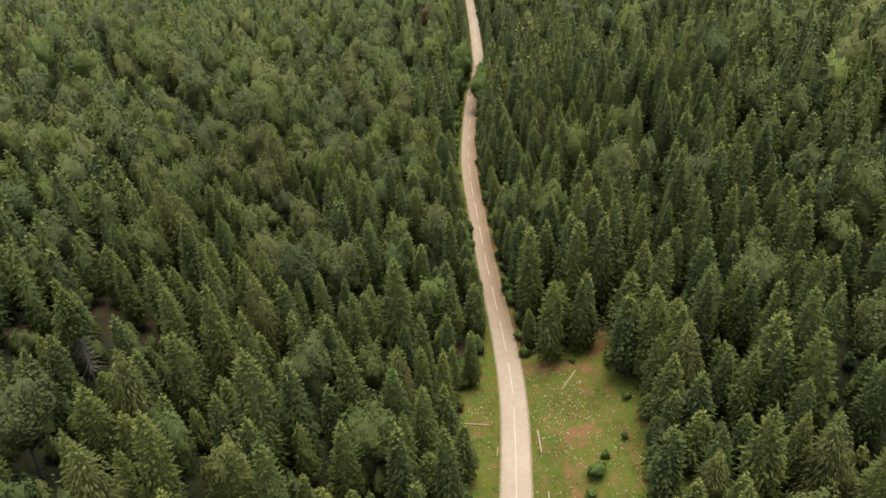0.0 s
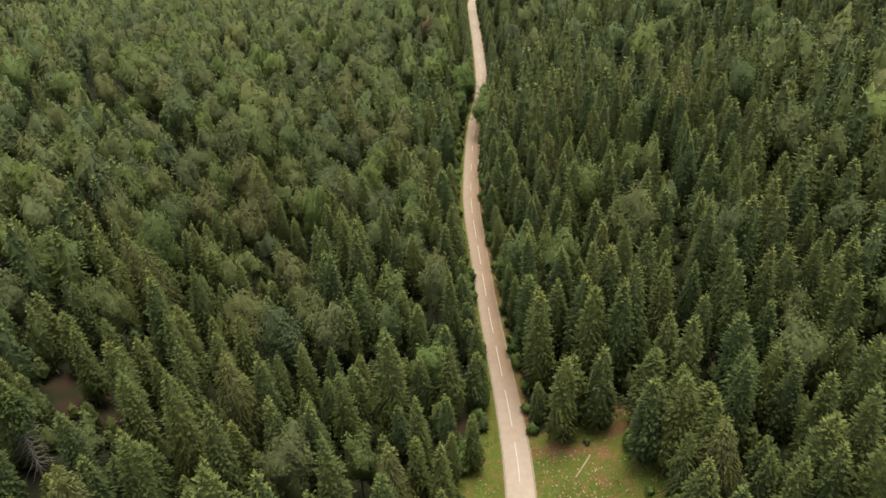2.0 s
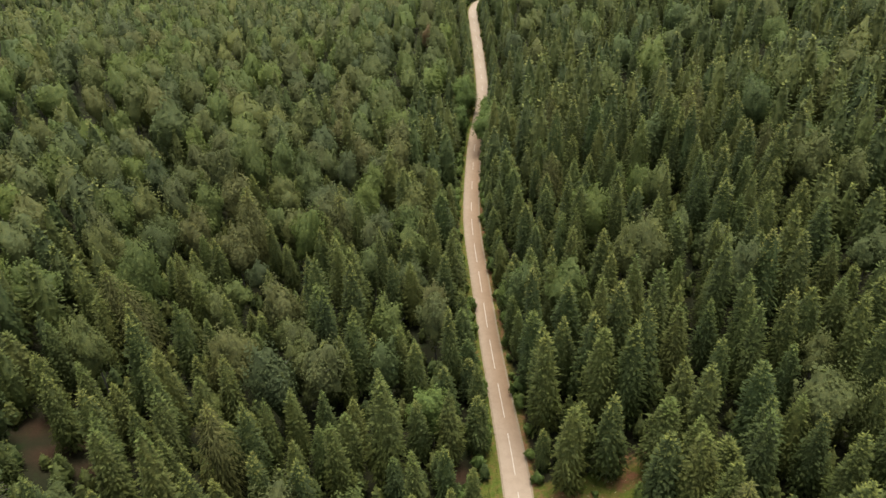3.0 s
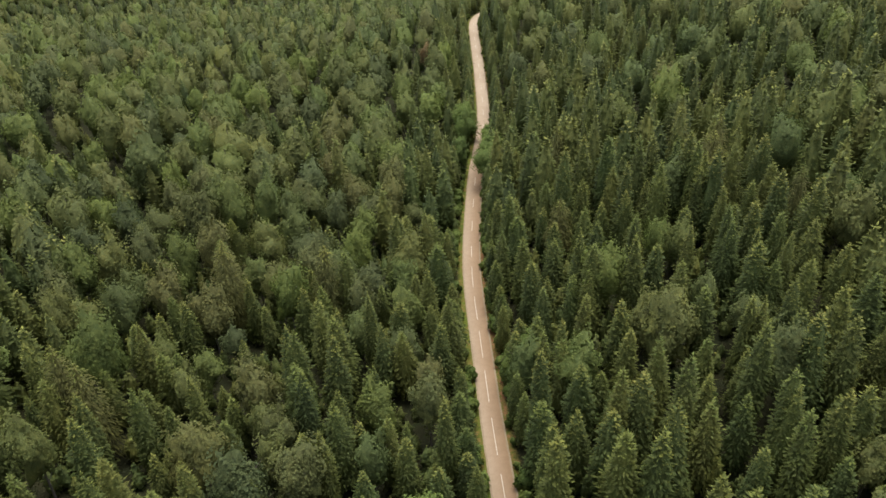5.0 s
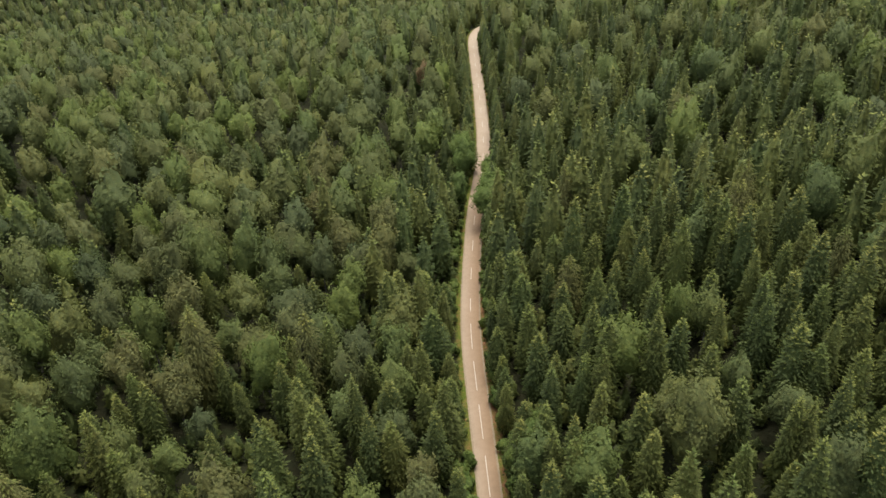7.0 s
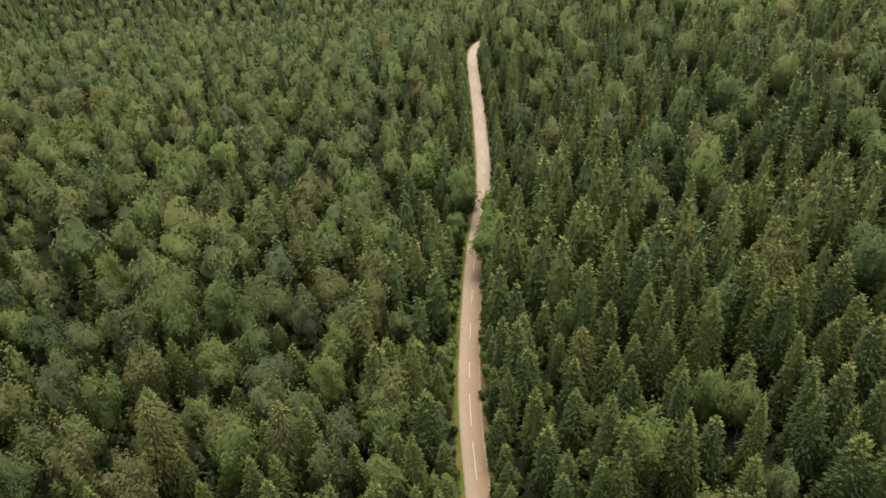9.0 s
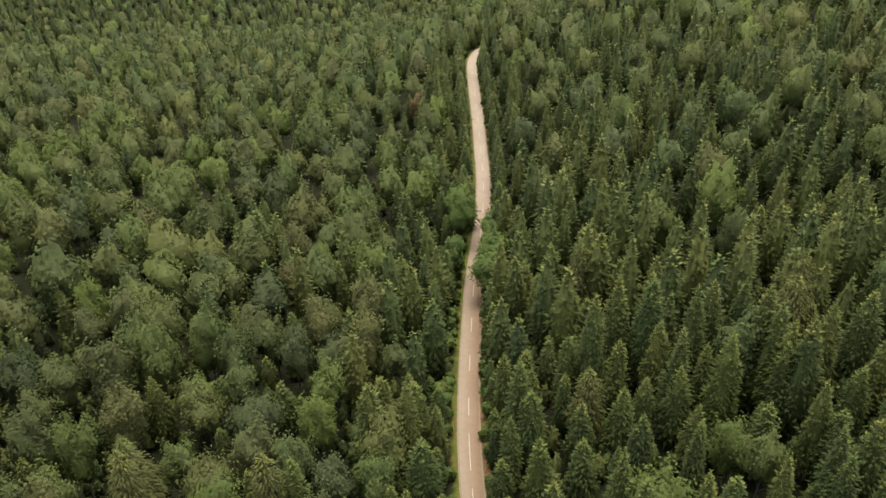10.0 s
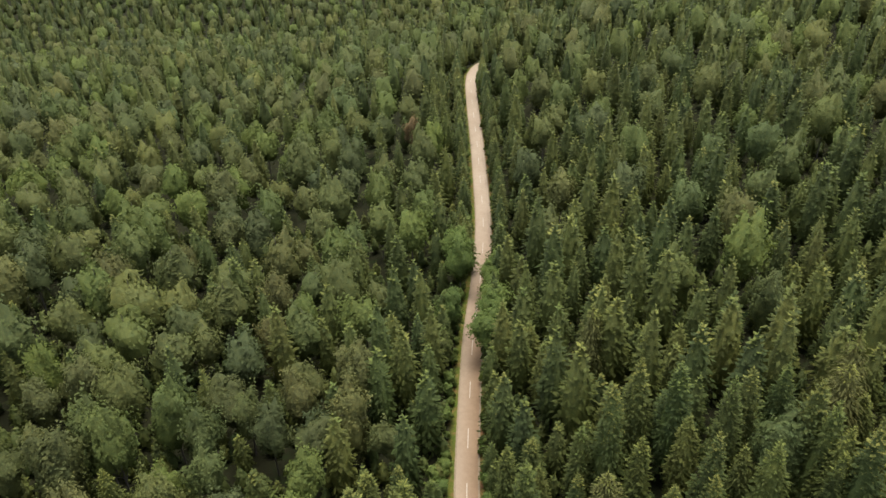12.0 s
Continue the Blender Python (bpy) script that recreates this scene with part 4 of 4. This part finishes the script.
def log(a, b, radius):
    """A peeled log on the ground between two places, tapered, a little bent, with pale sawn ends."""
    top = tagged(new("log"), "peeled pale log lying in the grass beside the road", "log", "logs in the clearing")
    a, b = Vector((*a, float(ground_z(*a)) + radius * 0.8)), Vector((*b, float(ground_z(*b)) + radius * 0.8))
    way = b - a
    turn = way.to_track_quat("Z", "Y").to_matrix().to_4x4()
    bm = bmesh.new()
    rings = []
    for k in range(9):
        t = k / 8
        c = Vector((0.05 * math.sin(t * 3.1), 0.03 * math.sin(t * 5), t * way.length))
        w = radius * (1.08 - 0.22 * t)
        rings.append([bm.verts.new(c + Vector((math.cos(q * 0.628) * w * (1 + 0.04 * math.sin(q * 2 + k)), math.sin(q * 0.628) * w, 0))) for q in range(10)])
    for lo, hi in zip(rings[:-1], rings[1:]):
        for q in range(10):
            f = bm.faces.new((lo[q], lo[(q + 1) % 10], hi[(q + 1) % 10], hi[q]))
            f.smooth = True
    me = bpy.data.meshes.new("stem")
    bm.to_mesh(me)
    me.materials.append(LOG_WOOD)
    body = new("stem", me)
    body.parent = top
    for z, w, flip in ((-0.003, radius * 1.08, -1), (way.length + 0.003, radius * 0.86, 1)):
        cap = bmesh.new()
        v = [cap.verts.new((math.cos(q * 0.628) * w, math.sin(q * 0.628) * w, z)) for q in range(10)]
        hub = cap.verts.new((0, 0, z + 0.01 * flip))
        for q in range(10):
            cap.faces.new((v[q], v[(q + 1) % 10], hub)[::flip])
        cm = bpy.data.meshes.new("sawn_end")
        cap.to_mesh(cm)
        cm.materials.append(CUT_WOOD)
        end = new("sawn_end", cm)
        end.parent = top
    top.matrix_basis = Matrix.Translation(a) @ turn


for a, b, w in (((2.7, 125.1), (8.5, 124.7), 0.21), ((19.2, 122.3), (19.2, 115.5), 0.26), ((30.3, 138.7), (26.4, 133.7), 0.22), ((19.1, 104.5), (18.7, 99.4), 0.24), ((9.9, 117.8), (9.5, 115.2), 0.16)):
    log(a, b, w)


def bush(x, y, h, w):
    top = tagged(new("bush"), "ragged fresh green bush at the forest edge", "bush", "bushes at the clearing and road")
    q = np.random.default_rng(int(x * 7 + y * 13) % 9973)
    shoots = []
    for k, (up, out) in enumerate(((1, 0.1), (0.75, 0.5), (0.6, 0.65))):
        v, f = broad_shape(q, 22, 5, 8, 210, 1.45, 0.03, MID)
        a = q.uniform(0, 6.283)
        shoots.append((v * [w * (0.75, 0.6, 0.5)[k] / 5, w * (0.75, 0.6, 0.5)[k] / 5, h * up / 22] + np.array([math.cos(a), math.sin(a), 0]) * w * out, f))
    crown = new("leaves", part_mesh("leaves", [joined(shoots)], [BUSH_LEAVES], lambda s: broad_soft(s, h)))
    twigs = new("twigs", part_mesh("twigs", [joined([limb((0, 0, -0.3), (math.cos(k) * w * 0.6, math.sin(k) * w * 0.6, h * 0.6), 0.05, 0.015) for k in range(6)])], [BARK]))
    crown.parent = twigs.parent = top
    top.matrix_basis = pose(x, y, float(ground_z(x, y)))


for x, y, h, w in ((29.2, 105.4, 4.2, 2.3), (31.6, 109.9, 2.4, 1.0), (38.1, 139.0, 4.2, 2.0), (27.1, 100.6, 2.4, 1.4), (36.2, 114.2, 2.6, 1.0), (39.4, 125.6, 2.2, 1.1), (30.1, 142.1, 1.6, 0.9), (5.2, 144.5, 4.5, 2.2), (3.6, 138.6, 5.5, 2.7), (0.6, 129.3, 4.5, 2.4), (19.3, 148.7, 3.2, 1.5),
                   (18.5, 155.0, 3.4, 1.5), (5.8, 274.5, 5.5, 2.4), (8.1, 306.6, 5, 2.0), (6.9, 281.4, 5, 2.2), (8.0, 210.6, 4.5, 2.0), (6.2, 207.4, 5.5, 2.6), (17.7, 222.5, 4, 1.6), (17.0, 242.1, 4.5, 1.6)):
    bush(x, y, h, w)
for x, y, h, w in ((8.2, 198.8, 5, 2.4), (4.8, 278.8, 5.5, 2.6), (8.4, 310.5, 6, 2.6), (7.5, 345.0, 6, 2.6), (9.2, 159.8, 5, 2.2), (7.6, 153.0, 4.5, 2.0), (5.7, 147.4, 4.5, 2.2), (3.7, 142.8, 5, 2.4), (8.7, 167.8, 5, 2.0), (9.4, 175.8, 6, 2.2), (17.1, 229.4, 6, 2.2), (7.4, 203.0, 5.5, 2.7), (7.6, 162.1, 8, 2.6), (5.6, 141.9, 6, 2.4), (3.5, 137.6, 4, 1.8), (4.1, 274.1, 5, 2.2)):
    bush(x, y, h, w)
rows = np.random.default_rng(31)
for side in (-1, 1):
    y = 162.0
    while y < 580:
        h = rows.uniform(2.4, 6.0)
        w = h * rows.uniform(0.36, 0.46)
        bush(float(road_x(y)) + side * (HALF + (w + rows.uniform(0.4, 1.1) if side < 0 else w * 0.75 + rows.uniform(0.0, 0.5))), y, h, w)
        y += rows.uniform(3.5, 9) * (1 if y < 392 else 1.4)
protos = [broad_thing("roadside_broadleaf_tree", r, 4.4, "fresh light green broadleaf tree beside the road", "fresh green trees by the road", BUSH_LEAVES, GREY_BARK) for k in range(4)]
used = set()
for x, y, h in ((21.3, 337.2, 11), (21.9, 344.0, 14), (22.8, 350.9, 13), (24.2, 357.7, 12), (13.5, 352.2, 20), (12.8, 360.3, 21), (18.4, 206.5, 14), (22.9, 213.0, 12), (32.2, 198.6, 16), (-2.5, 160.2, 18), (39.0, 266.5, 13)):
    plant(protos, used, x, y, h, 22, 1.1)
# three that reach over the road, and one across from them
for x, y, h in ((19.6, 320.5, 18), (20.8, 327.5, 19), (22.6, 333.5, 18), (10.2, 332.5, 17)):
    plant(protos, used, x, y, h, 22, 1.2)


def growth():
    """Grass tufts over the clearing and verges, and pale flowers and wood chips strewn in it."""
    q = np.random.default_rng(21)
    x, y = q.uniform(-2, 45, 60000), q.uniform(78, 158, 60000)
    d = np.abs(x - road_x(y))
    keep = (meadow(x, y) > 0.45) & (d > HALF + 0.9) & (q.random(60000) > 0.75 * np.clip(bare_soil(x, y) + 0.25, 0, 1))
    x, y = x[keep][:26000], y[keep][:26000]
    n = len(x)
    a, h, w = q.uniform(0, 6.283, n), q.uniform(0.12, 0.42, n), q.uniform(0.05, 0.14, n)
    z = ground_z(x, y) - 0.05
    p = np.stack([np.stack([x - np.cos(a) * w, y - np.sin(a) * w, z], -1), np.stack([x + np.cos(a) * w, y + np.sin(a) * w, z], -1),
                  np.stack([x + q.normal(0, 0.14, n), y + q.normal(0, 0.14, n), z + h], -1)], 1)
    tagged(new("grass", raw_mesh("grass", p.reshape(-1, 3), np.where((np.cos(a) > 0)[:, None], (0, 1, 2), (1, 0, 2)) + 3 * np.arange(n)[:, None], [GRASS], normals=np.tile((0.0, 0.0, 1.0), (n * 3, 1)), tint=np.repeat(q.random(n), 3))), "yellowish green meadow grass in the clearing", "grass", kind="stuff")
    x, y = q.uniform(0, 42, 9000), q.uniform(82, 145, 9000)
    d = np.abs(x - road_x(y))
    dense = 0.09 + 0.5 * np.exp(-(np.hypot(x - 24.5, (y - 126) * 0.7) / 8) ** 2) + 0.7 * np.exp(-(np.hypot(x - 6.8, y - 129.3) / 3) ** 2) + 0.3 * np.exp(-(np.hypot(x - 33, y - 112) / 6) ** 2)
    keep = (meadow(x, y) > 0.6) & (d > HALF + 1.2) & (q.random(9000) < dense)
    out = []
    for cx, cy in zip(x[keep], y[keep]):
        a, l, w = q.uniform(0, 3.14), 0.07 + 0.38 * q.random() ** 2.6, q.uniform(0.04, 0.10)
        z = float(ground_z(cx, cy)) + q.uniform(0.05, 0.3)
        u, v = np.array([math.cos(a) * l, math.sin(a) * l, 0.03]), np.array([-math.sin(a) * w, math.cos(a) * w, 0])
        c, t = np.array([cx, cy, z]), np.array([0, 0, 0.07])
        out += [[c - u, c + v, c + t], [c + v, c + u, c + t], [c + u, c - v, c + t], [c - v, c - u, c + t]]
    tagged(new("flowers_and_wood_chips", raw_mesh("flowers_and_wood_chips", np.array(out).reshape(-1, 3), np.arange(len(out) * 3).reshape(-1, 3), [CHIPS])), "pale flowers and wood chips strewn over the clearing", "wood chips", kind="stuff")


growth()


# the same forest goes on behind, under the start of the flight
q = np.random.default_rng(41)
behind = []
for gy in np.arange(-40, 79, 6.8):
    for gx in np.arange(-100, 112, 7.2):
        x, y = gx + q.uniform(-2.4, 2.4), gy + q.uniform(-2.2, 2.2)
        if abs(x - float(road_x(y))) > 6.5 and not (13 < x < 39 and y > 56) and y < 79:
            behind.append((x, y, float(q.normal(20, 3.2))))
shapes = [[*spruce_proto(q, DISTANT, q.uniform(3.4, 4.2)), thin_trunk] for k in range(6)]
wood("spruce_wood_behind", [t for k, t in enumerate(behind) if k % 5], DISTANT, 24, shapes, [NEEDLES, SHOOTS, BARK], "dense dark green spruce forest on rolling ground")
shapes = [[broad_proto(q, DISTANT, q.uniform(4.6, 5.6)), thin_trunk] for k in range(6)]
wood("broadleaf_wood_behind", behind[::5], DISTANT, 22, shapes, [LEAVES, GREY_BARK], "mixed broadleaf forest with rounded green crowns")
